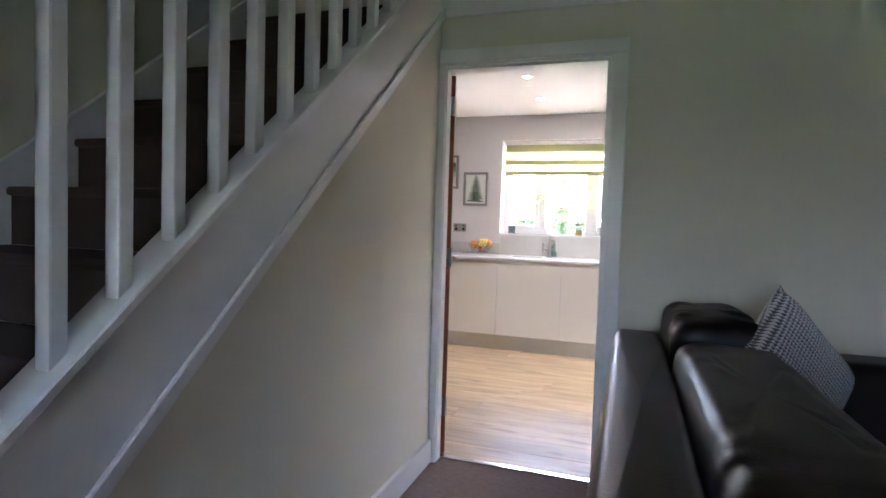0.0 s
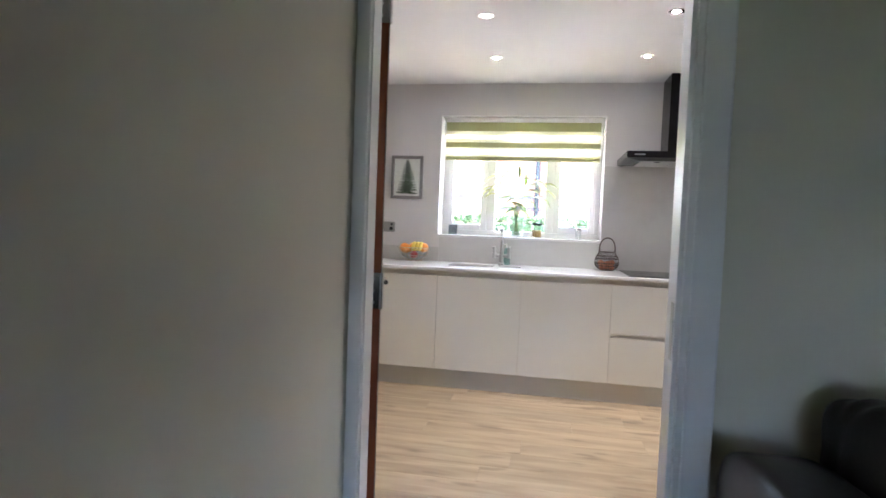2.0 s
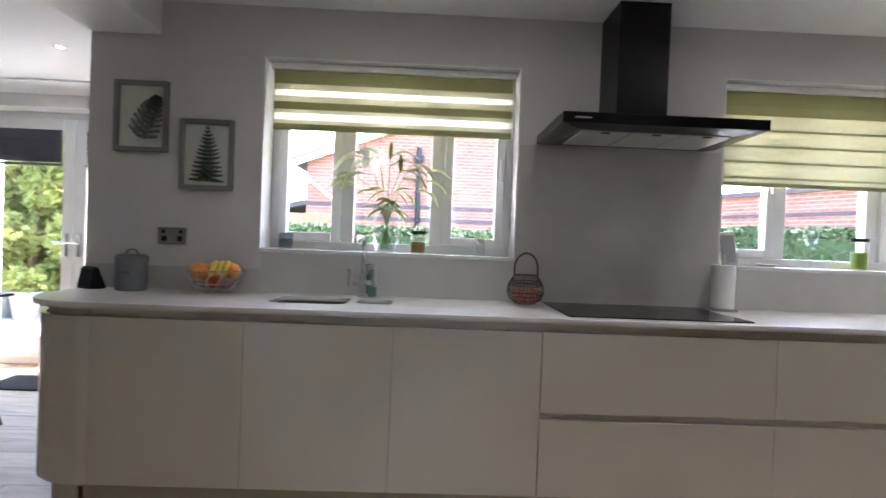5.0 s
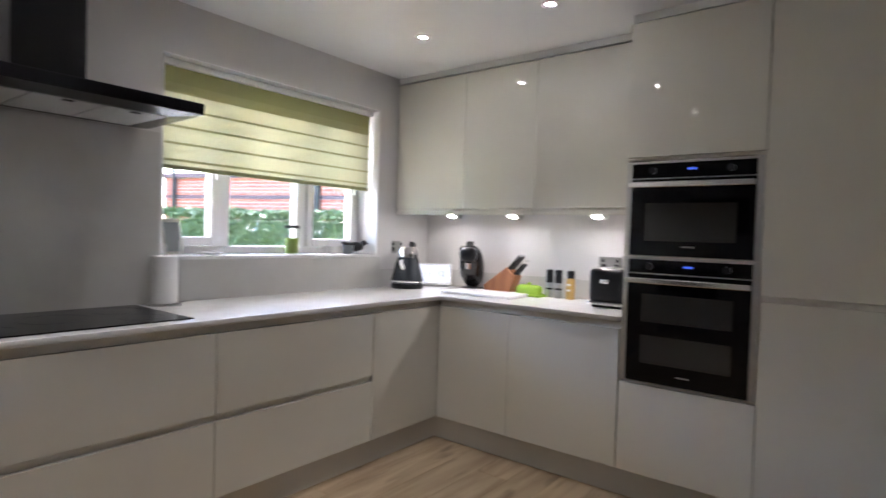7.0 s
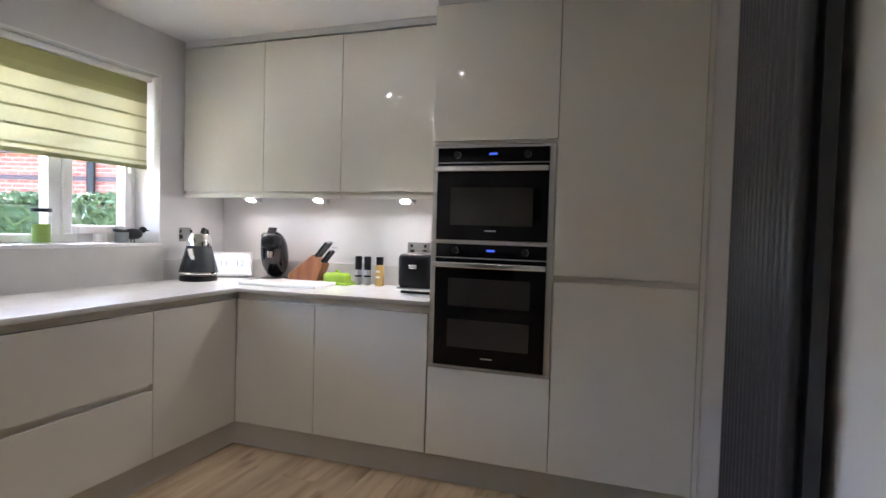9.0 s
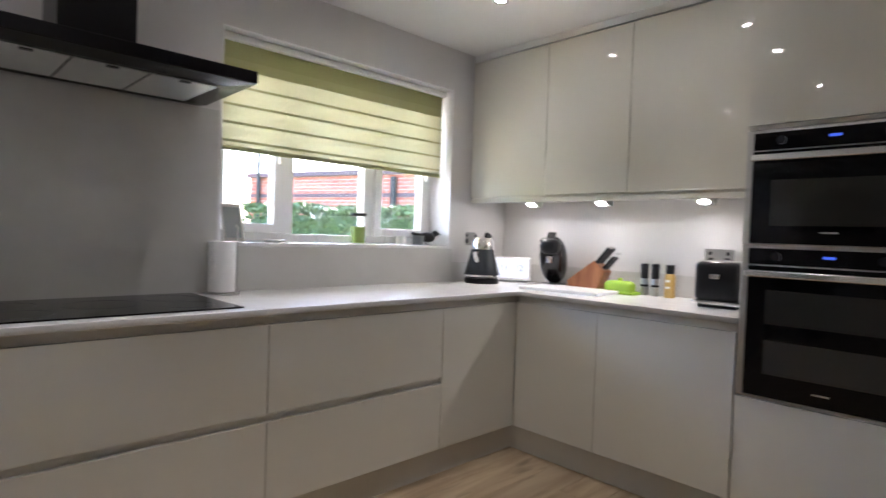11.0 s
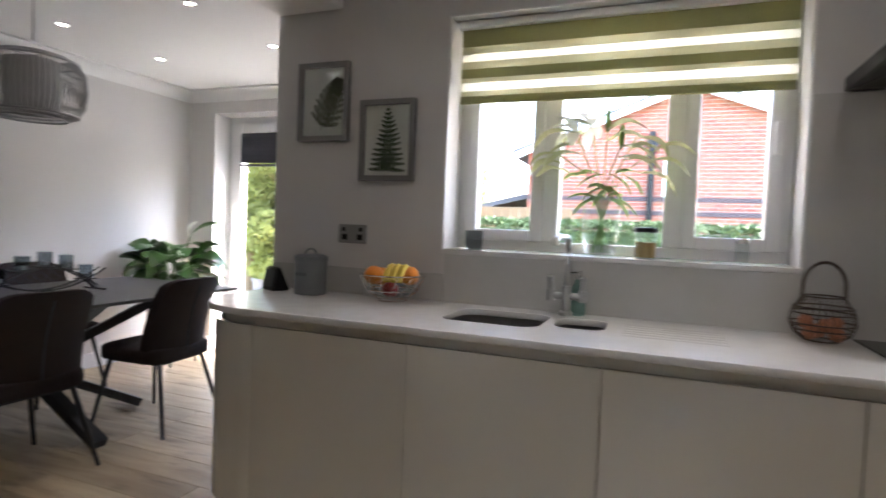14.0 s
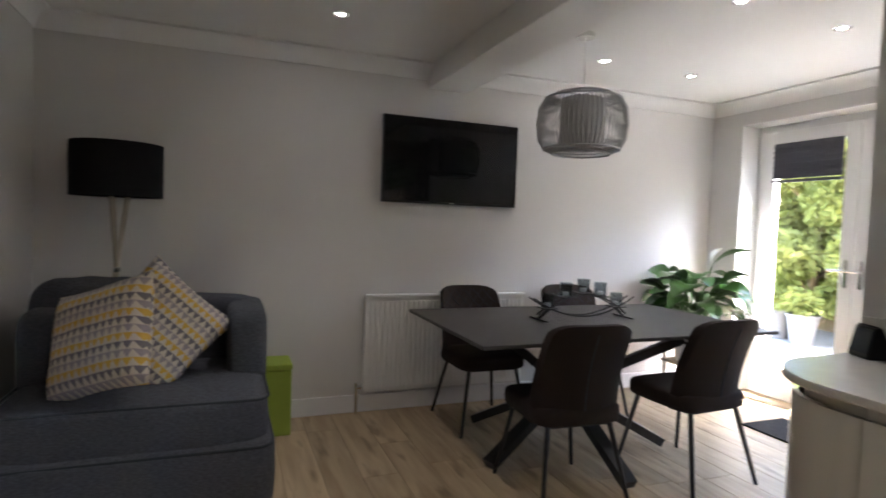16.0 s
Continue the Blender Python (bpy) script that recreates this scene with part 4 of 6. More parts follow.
for x, y in ((-0.835, 6.275), (-0.822, 5.485), (0.176, 6.29), (0.19, 5.50), (2.22, 6.30), (2.21, 5.50), (1.20, 6.295), (1.20, 5.50)):
    downlight(x, y, ZC, 0.65)
for x, y in ((-3.96, 5.41), (-4.0, 7.135), (-4.01, 7.875), (-2.93, 7.10), (-2.957, 7.845), (-2.95, 5.41)):
    downlight(x, y, ZC, 0.65)
for y in (6.62, 6.12, 5.54):
    u = thing("cabinet_light", "small wedge-shaped steel light under the wall cabinet, lit", "cabinet light", pose(2.96, y, 1.449), "under-cabinet lights")
    bm = bmesh.new()
    v = [bm.verts.new(p) for p in ((-0.06, -0.05, 0), (0.06, -0.05, 0), (0.06, 0.05, 0), (-0.06, 0.05, 0), (-0.05, -0.045, -0.012), (0.05, -0.045, -0.042), (0.05, 0.045, -0.042), (-0.05, 0.045, -0.012))]
    for f in ((0, 1, 2, 3), (4, 5, 6, 7), (0, 1, 5, 4), (1, 2, 6, 5), (2, 3, 7, 6), (3, 0, 4, 7)):
        bm.faces.new([v[i] for i in f])
    part("housing", bm, STEEL, u)
    part("lens", turned(bmesh.new(), [(0.0, -0.001), (0.026, 0.0)], 20), LAMP_ON, u, "glowing lens", m=pose(0.0, 0, -0.0295, 0, 17, 0))
    l = new("cabinet_beam", bpy.data.lights.new("cabinet_beam", "SPOT"))
    l.data.energy, l.data.spot_size, l.data.spot_blend, l.data.shadow_soft_size, l.data.color = 0.16, radians(110), 0.8, 0.02, (1.0, 0.86, 0.68)
    l.parent = u
    l.matrix_basis = pose(0.0, 0, -0.045, 0, 17, 0)

# ---- outdoors ----
bm = bmesh.new()
bmesh.ops.create_grid(bm, x_segments=4, y_segments=4, size=400, matrix=Matrix.Translation((0, 0, -0.16)))
struct("ground", bm, GRASS, "mown lawn that runs to the horizon", "ground")
struct("pavement_back", B(-7.5, 6.5, YD + 0.3, 13.4, -0.2, -0.12), PAVING, "pale paved patio", "paving")
# unseen paving added in front to throw daylight through the lounge window
struct("pavement_front_bounce", B(-6, 8, -9, -2.8, -0.2, -0.12), PAVING, "unseen pale paving, added to bounce daylight into the lounge", "paving")
struct("pavement_side", B(-1.95, 6.5, 7.3, YD + 0.3, -0.2, -0.12), PAVING, "pale paved path by the kitchen", "paving")


def leaves(name, pts_fn, n, size, mt, parent, seed, label=""):
    """A mass of small leaves, each its own bent quad."""
    rg = random.Random(seed)
    vs, fs = [], []
    for _ in range(n):
        c = Vector(pts_fn(rg))
        a = Vector((rg.gauss(0, 1), rg.gauss(0, 1), rg.gauss(0, 1))).normalized()
        b = a.orthogonal().normalized()
        b = Matrix.Rotation(rg.random() * 6.28, 3, a) @ b
        s = size * (0.6 + 0.8 * rg.random())
        k = len(vs)
        q = a.cross(b)
        vs += [c - b * s, c + q * s * 0.45 + a * s * 0.12, c + b * s, c - q * s * 0.45 + a * s * 0.12]
        fs.append((k, k + 1, k + 2, k + 3))
    me = bpy.data.meshes.new(name)
    me.from_pydata([tuple(v) for v in vs], [], fs)
    me.materials.append(mt)
    o = new(name, me)
    if parent:
        o.parent = parent
    return tagged(o, label)


def hedge(x0, y0, x1, y1, h, depth, n, seed):
    hg = thing("hedge", "dense clipped green hedge", "hedge", pose(x0, y0, -0.16, 0, 0, math.degrees(math.atan2(y1 - y0, x1 - x0))), kind="stuff")
    ln = math.hypot(x1 - x0, y1 - y0)
    part("branches", soft(bmesh.new(), ln, depth * 0.8, h - 0.1, (ln / 2, 0, h / 2 - 0.03), e=0.2, nu=48, nv=12), HEDGE, hg)

    def f(rg):
        x = rg.random() * ln
        top = h * (1 + 0.03 * noise.noise(Vector((x * 2, seed, 0))))
        return (x, rg.choice((-0.5, 0.5)) * depth * (0.85 + 0.25 * rg.random()), rg.random() * top) if rg.random() < 0.6 else (x, (rg.random() - 0.5) * depth, top * (0.97 + 0.06 * rg.random()))
    leaves("leaves", f, n, 0.05, HEDGE, hg, seed)


hedge(-4.5, 12.6, 3.4, 12.2, 1.50, 0.6, 12000, 1)
hedge(3.6, 12.0, 6.0, 9.0, 1.66, 0.7, 9000, 2)


def house_window(parent, x0, x1, y, z0, z1):
    bm = B(x0, x1, y - 0.04, y, z0, z1)
    w = part("window", bm, UPVC, parent)
    part("pane", B(x0 + 0.12, x1 - 0.12, y - 0.05, y - 0.041, z0 + 0.12, z1 - 0.12), mat("far_pane", (0.35, 0.42, 0.46), 0.1, var=0.1, bump=0), w)


hs = thing("house", "red brick gabled house with slate verge and white window", "house")
X0, X1, YH, RX, RZ, EZ = -3.25, 3.2, 16.85, -0.03, 4.18, 2.98
bm = bmesh.new()
pts = [(X0, -0.2), (X1, -0.2), (X1, EZ), (RX, RZ - 0.02), (X0, EZ)]
v = [[bm.verts.new((x, y, z)) for x, z in pts] for y in (YH, YH + 8)]
for i in range(5):
    bm.faces.new((v[0][i], v[0][(i + 1) % 5], v[1][(i + 1) % 5], v[1][i]))
bm.faces.new(v[0]), bm.faces.new(v[1][::-1])
part("wall", bm, BRICK, hs)
for s, xe in ((-1, X0 - 0.35), (1, X1 + 0.35)):
    ze = EZ - 0.16
    bm = bmesh.new()
    a = [bm.verts.new((x, y, z)) for y in (YH - 0.18, YH + 8.2) for x, z in ((xe, ze), (RX, RZ + 0.0), (RX, RZ + 0.12), (xe, ze + 0.12))]
    for f in ((0, 1, 2, 3), (4, 5, 6, 7), (0, 1, 5, 4), (1, 2, 6, 5), (2, 3, 7, 6), (3, 0, 4, 7)):
        bm.faces.new([a[i] for i in f])
    rf = part("roof", bm, ROOF, hs)
    bm = bmesh.new()
    a = [bm.verts.new((x, y, z)) for y in (YH - 0.21, YH - 0.182) for x, z in ((xe, ze - 0.1), (RX, RZ - 0.08), (RX, RZ + 0.06), (xe, ze + 0.05))]
    for f in ((0, 1, 2, 3), (4, 5, 6, 7), (0, 1, 5, 4), (1, 2, 6, 5), (2, 3, 7, 6), (3, 0, 4, 7)):
        bm.faces.new([a[i] for i in f])
    part("bargeboard", bm, UPVC, rf, "white painted bargeboard")
for z in (1.9, 1.62):
    part("brick_band", B(X0 - 0.01, X1 + 0.01, YH - 0.015, YH - 0.001, z, z + 0.09), DARK_BRICK, hs, "dark brick band")
house_window(hs, -0.49, 0.04, YH, 1.99, 2.71)
bm = rod(bmesh.new(), (-0.72, YH - 0.07, -0.1), (-0.72, YH - 0.07, 3.3), 0.06)
box(bm, -0.84, -0.6, YH - 0.15, YH, 3.0, 3.12)
part("downpipe", bm, BLACK, hs)
bm = rod(bmesh.new(), (X0 - 0.3, YH - 0.12, 2.75), (X0 + 0.75, YH - 0.07, 1.95), 0.035)
part("pipe", bm, UPVC, hs, "white diagonal pipe")
gr = thing("garage", "low red brick garage with dark coping", "garage", pose(5.95, 17.2, -0.16, 0, 0, -73))
part("wall", B(0, 8.5, 0, 4.0, 0, 2.56), BRICK, gr)
part("coping", B(-0.05, 8.6, -0.08, 4.1, 2.56, 2.66), DARK_BRICK, gr)
for z in (1.75, 2.1):
    part("brick_band", B(-0.01, 8.51, -0.015, -0.001, z, z + 0.08), DARK_BRICK, gr)
part("downpipe", rod(bmesh.new(), (4.15, -0.07, 0), (4.15, -0.07, 2.5), 0.07), BLACK, gr)
part("downpipe", rod(bmesh.new(), (0.35, -0.07, 0), (0.35, -0.07, 3.6), 0.05), BLACK, gr)
sh = thing("outbuilding", "small brick outbuilding with slate roof", "outbuilding", pose(-4.6, 17.6, -0.16))
part("wall", B(-1.0, 1.3, 0, 3, 0, 1.55), BRICK, sh)
bm = bmesh.new()
a = [bm.verts.new(p) for p in ((-1.5, -0.2, 1.45), (1.4, -0.2, 2.15), (1.4, -0.2, 2.27), (-1.5, -0.2, 1.57), (-1.5, 3.2, 1.45), (1.4, 3.2, 2.15), (1.4, 3.2, 2.27), (-1.5, 3.2, 1.57))]
for f in ((0, 1, 2, 3), (4, 5, 6, 7), (0, 1, 5, 4), (1, 2, 6, 5), (2, 3, 7, 6), (3, 0, 4, 7)):
    bm.faces.new([a[i] for i in f])
part("roof", bm, ROOF, sh)


def tree(x, y, h, r, n, seed, mt, name="tree", label="light green leafy tree", low=0.35):
    t = thing(name, label, name, pose(x, y, -0.16))
    rg = random.Random(seed)
    bm = rod(bmesh.new(), (0, 0, 0), (0.05, 0, h * 0.55), h * 0.03, 10, h * 0.018)
    tips = []
    for k in range(9):
        a = k * 2.4
        z = h * (low + (0.75 - low) * k / 8)
        p = Vector((math.cos(a) * r * 0.7, math.sin(a) * r * 0.7, min(h * 0.93, z + h * 0.2)))
        rod(bm, (0, 0, z * 0.9), p, h * 0.011, 6, h * 0.004)
        tips.append(p)
    part("trunk", bm, FENCE, t, smooth=40)

    def f(rg):
        c = rg.choice(tips)
        d = Vector((rg.gauss(0, 1), rg.gauss(0, 1), rg.gauss(0, 0.8)))
        return c + d.normalized() * (rg.random() ** 0.5) * r * 0.5
    leaves("crown", f, n, 0.07, mt, t, seed)


tree(-7.2, 22.0, 3.4, 1.5, 5000, 5, SHRUB)
# garden behind the dining doors
fn = thing("fence", "brown timber garden fence", "fence", pose(-8.5, 13.6, -0.16))
for k in range(48):
    part("slat", B(0.14 * k, 0.14 * k + 0.13, 0, 0.02, 0, 1.75), FENCE, fn)
for x, y, h, r, s in ((-6.6, 12.9, 2.9, 0.8, 7), (-5.6, 13.0, 3.0, 0.9, 8), (-7.5, 13.0, 2.7, 0.8, 9), (-4.7, 12.9, 2.6, 0.8, 10)):
    tree(x, y, h, r, 9000, s, SHRUB, "shrub", "tall sunlit yellow-green garden shrub", 0.02)
for x, y, r in ((-6.05, 12.0, 0.19), (-6.5, 12.15, 0.17)):
    p = thing("planter", "round grey garden planter with foliage", "planter", pose(x, y, -0.12), "garden planters")
    part("pot", turned(bmesh.new(), [(r * 0.7, 0), (r, 0.36), (r + 0.02, 0.37), (r + 0.02, 0.40), (r - 0.02, 0.40), (r - 0.03, 0.34)], 20), TERRA, p, smooth=40)
    leaves("foliage", lambda rg, r=r: (rg.gauss(0, r * 0.6), rg.gauss(0, r * 0.6), 0.42 + abs(rg.gauss(0, 0.14))), 350, 0.06, SHRUB, p, int(r * 100))

# ---- kitchen things ----
tap = thing("kitchen_tap", "brushed steel two-lever kitchen mixer tap behind the sink", "tap", pose(-0.79, 6.92, 0.91, 0, 0, 0))
part("base", turned(bmesh.new(), [(0.028, 0), (0.028, 0.012), (0.019, 0.02), (0.019, 0.115), (0.0, 0.118)], 20), STEEL, tap, smooth=40)
bm = loft_wire(bmesh.new(), [(0, 0, 0.1), (0, 0, 0.2), (0, 0, 0.27), (0, -0.012, 0.293), (-0.0, -0.03, 0.302), (-0.015, -0.13, 0.305), (-0.02, -0.17, 0.295), (-0.02, -0.172, 0.275)], 0.0125, 12)
part("spout", bm, STEEL, tap, smooth=50)
part("crossbar", rod(bmesh.new(), (-0.06, 0, 0.075), (0.06, 0, 0.075), 0.014, 14), STEEL, tap, smooth=40)
for s in (-1, 1):
    bm = rod(bmesh.new(), (0.06 * s, 0, 0.055), (0.06 * s, 0, 0.10), 0.017, 14)
    rod(bm, (0.06 * s, 0, 0.10), (0.062 * s, -0.008, 0.15), 0.012, 12, 0.014)
    part("lever", bm, STEEL, tap, smooth=40)
sb = thing("soap_bottle", "clear green bottle of washing-up liquid beside the tap", "bottle", pose(-0.75, 6.952, 0.91))
part("bottle", turned(bmesh.new(), [(0.026, 0), (0.03, 0.01), (0.03, 0.1), (0.014, 0.13), (0.014, 0.14)], 18), glass_mat("green_glass", (0.72, 0.88, 0.86), 0.05), sb, smooth=40)
part("pump", rod(rod(bmesh.new(), (0, 0, 0.14), (0, 0, 0.175), 0.009), (0, 0, 0.17), (-0.03, -0.02, 0.168), 0.005), CHROME, sb)

# wire egg basket
eb = thing("egg_basket", "dark wire egg basket with brown eggs and hoop handle", "egg basket", pose(0.04, 6.85, 0.91) @ Matrix.Diagonal((0.93, 0.93, 0.96, 1)))
prof = [(0.055, 0.01), (0.085, 0.03), (0.10, 0.065), (0.095, 0.10), (0.075, 0.135), (0.062, 0.155)]
w_ = part("wire", loft_wire(bmesh.new(), [(r, 0, z) for r, z in prof], 0.0017, 4), WIRE, eb)
for k in range(1, 30):
    o = new("wire", w_.data)
    o.parent, o.matrix_basis = eb, pose(0, 0, 0, 0, 0, 12 * k)
for r, z in ((0.055, 0.008), (0.10, 0.065), (0.0955, 0.10), (0.064, 0.155), (0.09, 0.12), (0.094, 0.045)):
    part("hoop", loft_wire(bmesh.new(), [(r * math.cos(a * math.pi / 18), r * math.sin(a * math.pi / 18), z) for a in range(36)], 0.0026, 5, True), WIRE, eb)
part("handle", loft_wire(bmesh.new(), [(0.064 * math.cos(a), 0, 0.155 + 0.03 + 0.085 * math.sin(a)) if 0 < a < math.pi else (0.064 * math.cos(a), 0, 0.155) for a in [math.pi * k / 20 for k in range(21)]], 0.006, 6), WIRE, eb, smooth=60)
for x, y, z in ((-0.04, -0.03, 0.035), (0.035, -0.04, 0.035), (0.0, 0.04, 0.035), (-0.045, 0.025, 0.065), (0.045, 0.02, 0.065), (0.0, -0.05, 0.062)):
    part("egg", soft(bmesh.new(), 0.05, 0.045, 0.05, (x, y, z), e=1.0, nu=14, nv=10), EGG, eb, smooth=80)

# fruit bowl
fb = thing("fruit_bowl", "open wire fruit bowl with glass inner", "fruit bowl", pose(-1.518, 6.865, 0.91))
part("inner_bowl", turned(bmesh.new(), [(0.05, 0.02), (0.10, 0.045), (0.135, 0.10), (0.14, 0.115), (0.137, 0.115), (0.132, 0.10), (0.098, 0.049), (0.05, 0.024)], 28), CLEAR, fb, smooth=50)
for r, z in ((0.06, 0.004), (0.108, 0.05), (0.143, 0.116)):
    part("hoop", loft_wire(bmesh.new(), [(r * math.cos(a * math.pi / 20), r * math.sin(a * math.pi / 20), z) for a in range(40)], 0.0025, 5, True), CHROME, fb)
w_ = part("wire", loft_wire(bmesh.new(), [(0.06, 0, 0.004), (0.107 * math.cos(0.2), 0.107 * math.sin(0.2), 0.045), (0.143 * math.cos(0.4), 0.143 * math.sin(0.4), 0.116)], 0.0018, 4), CHROME, fb)
for k in range(1, 14):
    o = new("wire", w_.data)
    o.parent, o.matrix_basis = fb, pose(0, 0, 0, 0, 0, 360 * k / 14)
for i, (x, y, z) in enumerate(((-0.07, -0.035, 0.11), (0.085, -0.01, 0.115), (-0.02, 0.05, 0.11), (-0.075, 0.04, 0.10))):
    o = tagged(part("orange", soft(bmesh.new(), 0.082, 0.082, 0.08, (0, 0, 0), e=1.0, nu=18, nv=12), ORANGE, None, smooth=80, m=pose(-1.518 + x, 6.865 + y, 0.91 + z)), "ripe round orange in the fruit bowl", "orange", "oranges in the bowl")
for k in range(3):
    bm = bmesh.new()
    bp = [(0.01 + 0.03 * k, -0.085 + 0.1 * t, 0.055 + 0.10 * math.sin(math.pi * (0.15 + 0.6 * t))) for t in [j / 10 for j in range(11)]]
    loft_wire(bm, bp, 0.016, 8)
    tagged(part("banana", bm, YELLOW, None, smooth=60, m=pose(-1.518, 6.865, 0.905)), "ripe yellow banana in the fruit bowl", "banana", "bananas in the bowl")
tagged(part("apple", soft(bmesh.new(), 0.07, 0.07, 0.065, (0, 0, 0), e=1.0, nu=16, nv=12), RED, None, smooth=80, m=pose(-1.508, 6.83, 0.965)), "dark red apple low in the bowl", "apple")

# canister, small speaker clock, sockets
cn = thing("canister", "grey metal lidded storage tin with small label", "canister", pose(-1.935, 6.87, 0.91))
part("tin", turned(bmesh.new(), [(0.07, 0), (0.072, 0.004), (0.072, 0.15), (0.07, 0.155)], 32), GREY_TIN, cn, smooth=40)
ld = part("lid", turned(bmesh.new(), [(0.075, 0.15), (0.075, 0.168), (0.06, 0.178), (0.0, 0.18)], 32), GREY_TIN, cn, smooth=40)
part("lid_handle", loft_wire(bmesh.new(), [(0.03 * math.cos(a), 0, 0.176 + 0.028 * math.sin(a)) for a in [math.pi * k / 12 for k in range(13)]], 0.004, 6), GREY_TIN, ld)
for k in range(3):
    part("letter_bar", B(-0.028 + 0.02 * k, -0.014 + 0.02 * k, -0.0755, -0.0715, 0.085, 0.10), INK, cn)
ec = thing("desk_clock", "small dark tilted smart display on the worktop", "clock", pose(-2.14, 6.88, 0.91, 0, 0, -25))
bm = bmesh.new()
v = [bm.verts.new(p) for p in ((-0.055, -0.04, 0), (0.055, -0.04, 0), (0.055, 0.05, 0), (-0.055, 0.05, 0), (-0.055, -0.015, 0.11), (0.055, -0.015, 0.11), (0.055, 0.0, 0.11), (-0.055, 0.0, 0.11))]
for f in ((0, 1, 2, 3), (4, 5, 6, 7), (0, 1, 5, 4), (1, 2, 6, 5), (2, 3, 7, 6), (3, 0, 4, 7)):
    bm.faces.new([v[i] for i in f])
bmesh.ops.bevel(bm, geom=list(bm.edges), offset=0.006, segments=2, affect="EDGES")
part("casing", bm, BLACK, ec)
part("screen", B(-0.045, 0.045, -0.001, 0.001, -0.04, 0.04), mat("dim_screen", (0.03, 0.035, 0.045), 0.15, var=0, bump=0), ec, m=pose(0, -0.0295, 0.056, -13, 0, 0))


def socket(x, y, z, rz, label, w=0.147):
    s = thing("wall_socket", label, "socket", pose(x, y, z, 0, 0, rz), "wall sockets")
    part("plate", B(-w / 2, w / 2, -0.008, 0, -0.044, 0.044, bevel=0.003), SILVER_GREY, s)
    for k in (-1, 1):
        part("outlet", B(k * 0.04 - 0.014, k * 0.04 + 0.014, -0.0095, -0.008, -0.028, -0.002), BLACK, s)
        part("rocker", B(k * 0.045 - 0.008, k * 0.045 + 0.008, -0.012, -0.008, 0.012, 0.03, bevel=0.001), BLACK, s)


socket(-1.797, YW, 1.187, 0, "brushed nickel double socket on the kitchen wall")
socket(XE, 5.52, 1.14, -90, "brushed nickel double socket by the toaster")
socket(2.80, YW, 1.19, 0, "brushed nickel socket behind the kettle", 0.09)
socket(XE, 6.62, 1.17, -90, "brushed nickel socket behind the coffee machine", 0.09)


def picture(x, z, w, h, kind, label):
    p = thing("picture_frame", label, "picture", pose(x, YW, z), "fern pictures")
    t = 0.024
    for nm, q in (("stile", (-w / 2, -w / 2 + t, -h / 2, h / 2)), ("stile", (w / 2 - t, w / 2, -h / 2, h / 2)), ("rail", (-w / 2 + t, w / 2 - t, -h / 2, -h / 2 + t)), ("rail", (-w / 2 + t, w / 2 - t, h / 2 - t, h / 2))):
        part(nm, B(q[0], q[1], -0.03, -0.002, q[2], q[3], bevel=0.002), FRAME_GREY, p)
    part("mount", B(-w / 2 + t, w / 2 - t, -0.012, -0.002, -h / 2 + t, h / 2 - t), MOUNT, p)
    bm = bmesh.new()
    rg = random.Random(3 if kind else 8)

    def pinna(a, ang, ln, wd, bend, teeth):
        """One toothed leaflet that tapers and bends, lying on the mount."""
        spine, sgn = [], 1 if math.cos(ang) >= 0 else -1
        p = Vector(a)
        for k in range(teeth + 1):
            g = ang + sgn * bend * k / teeth
            spine.append((Vector(p), g))
            p = p + Vector((math.cos(g), 0, math.sin(g))) * (ln / teeth)
        for k in range(teeth):
            (q, g), (r, _) = spine[k], spine[k + 1]
            n_ = Vector((-math.sin(g), 0, math.cos(g)))
            f = Vector((math.cos(g), 0, math.sin(g)))
            w_ = wd * (1 - 0.82 * k / teeth)
            for sd in (-1, 1):
                bm.faces.new([bm.verts.new(v_) for v_ in (q, q + n_ * sd * w_ * 0.85 + f * ln / teeth * 0.35, q + n_ * sd * w_ * 0.7 + f * ln / teeth * 1.05, r)])
    if kind:
        top, bot, n = h * 0.37, -h * 0.33, 14
        for k in range(n):
            u = k / (n - 1)
            for sd in (-1, 1):
                ln = 0.012 + 0.078 * u ** 0.8 * rg.uniform(0.9, 1.05)
                ang = 0.45 - 0.75 * u + rg.uniform(-0.05, 0.05)
                pinna((0.004 * math.sin(3 * u), -0.0135, top + (bot - top) * u), ang if sd > 0 else math.pi - ang, ln, 0.010 + 0.0105 * u, 0.38, 6)
        bar(bm, (0, -0.0135, top + 0.018), (0, -0.0135, bot - 0.008), 0.0028, 0.001)
    else:
        foot, lean = Vector((-0.012, -0.0135, -h * 0.33)), 1.18
        d_ = Vector((math.cos(lean), 0, math.sin(lean)))
        for k in range(9):
            u = k / 8
            a = foot + d_ * (0.015 + 0.205 * u)
            for sd in (-1, 1):
                ln = (0.062 + 0.035 * math.sin(math.pi * (0.25 + 0.6 * u))) * (1 - 0.62 * u ** 2)
                ang = lean + sd * (1.15 - 0.55 * u)
                e_ = Vector((math.cos(ang), 0, math.sin(ang)))
                for q in range(7):
                    for s2 in (-1, 1):
                        pinna(a + e_ * ln * (q + 0.4) / 7, ang + s2 * 0.85, 0.023 * (1 - 0.09 * q) * rg.uniform(0.75, 1.15), 0.0062, 0.2, 3)
                bar(bm, a, a + e_ * ln, 0.0016, 0.001)
        bar(bm, foot - d_ * 0.01, foot + d_ * 0.235, 0.0024, 0.001)
    part("pressed_fern", bm, FERN if kind else FERN_B, p, "pressed fern frond")
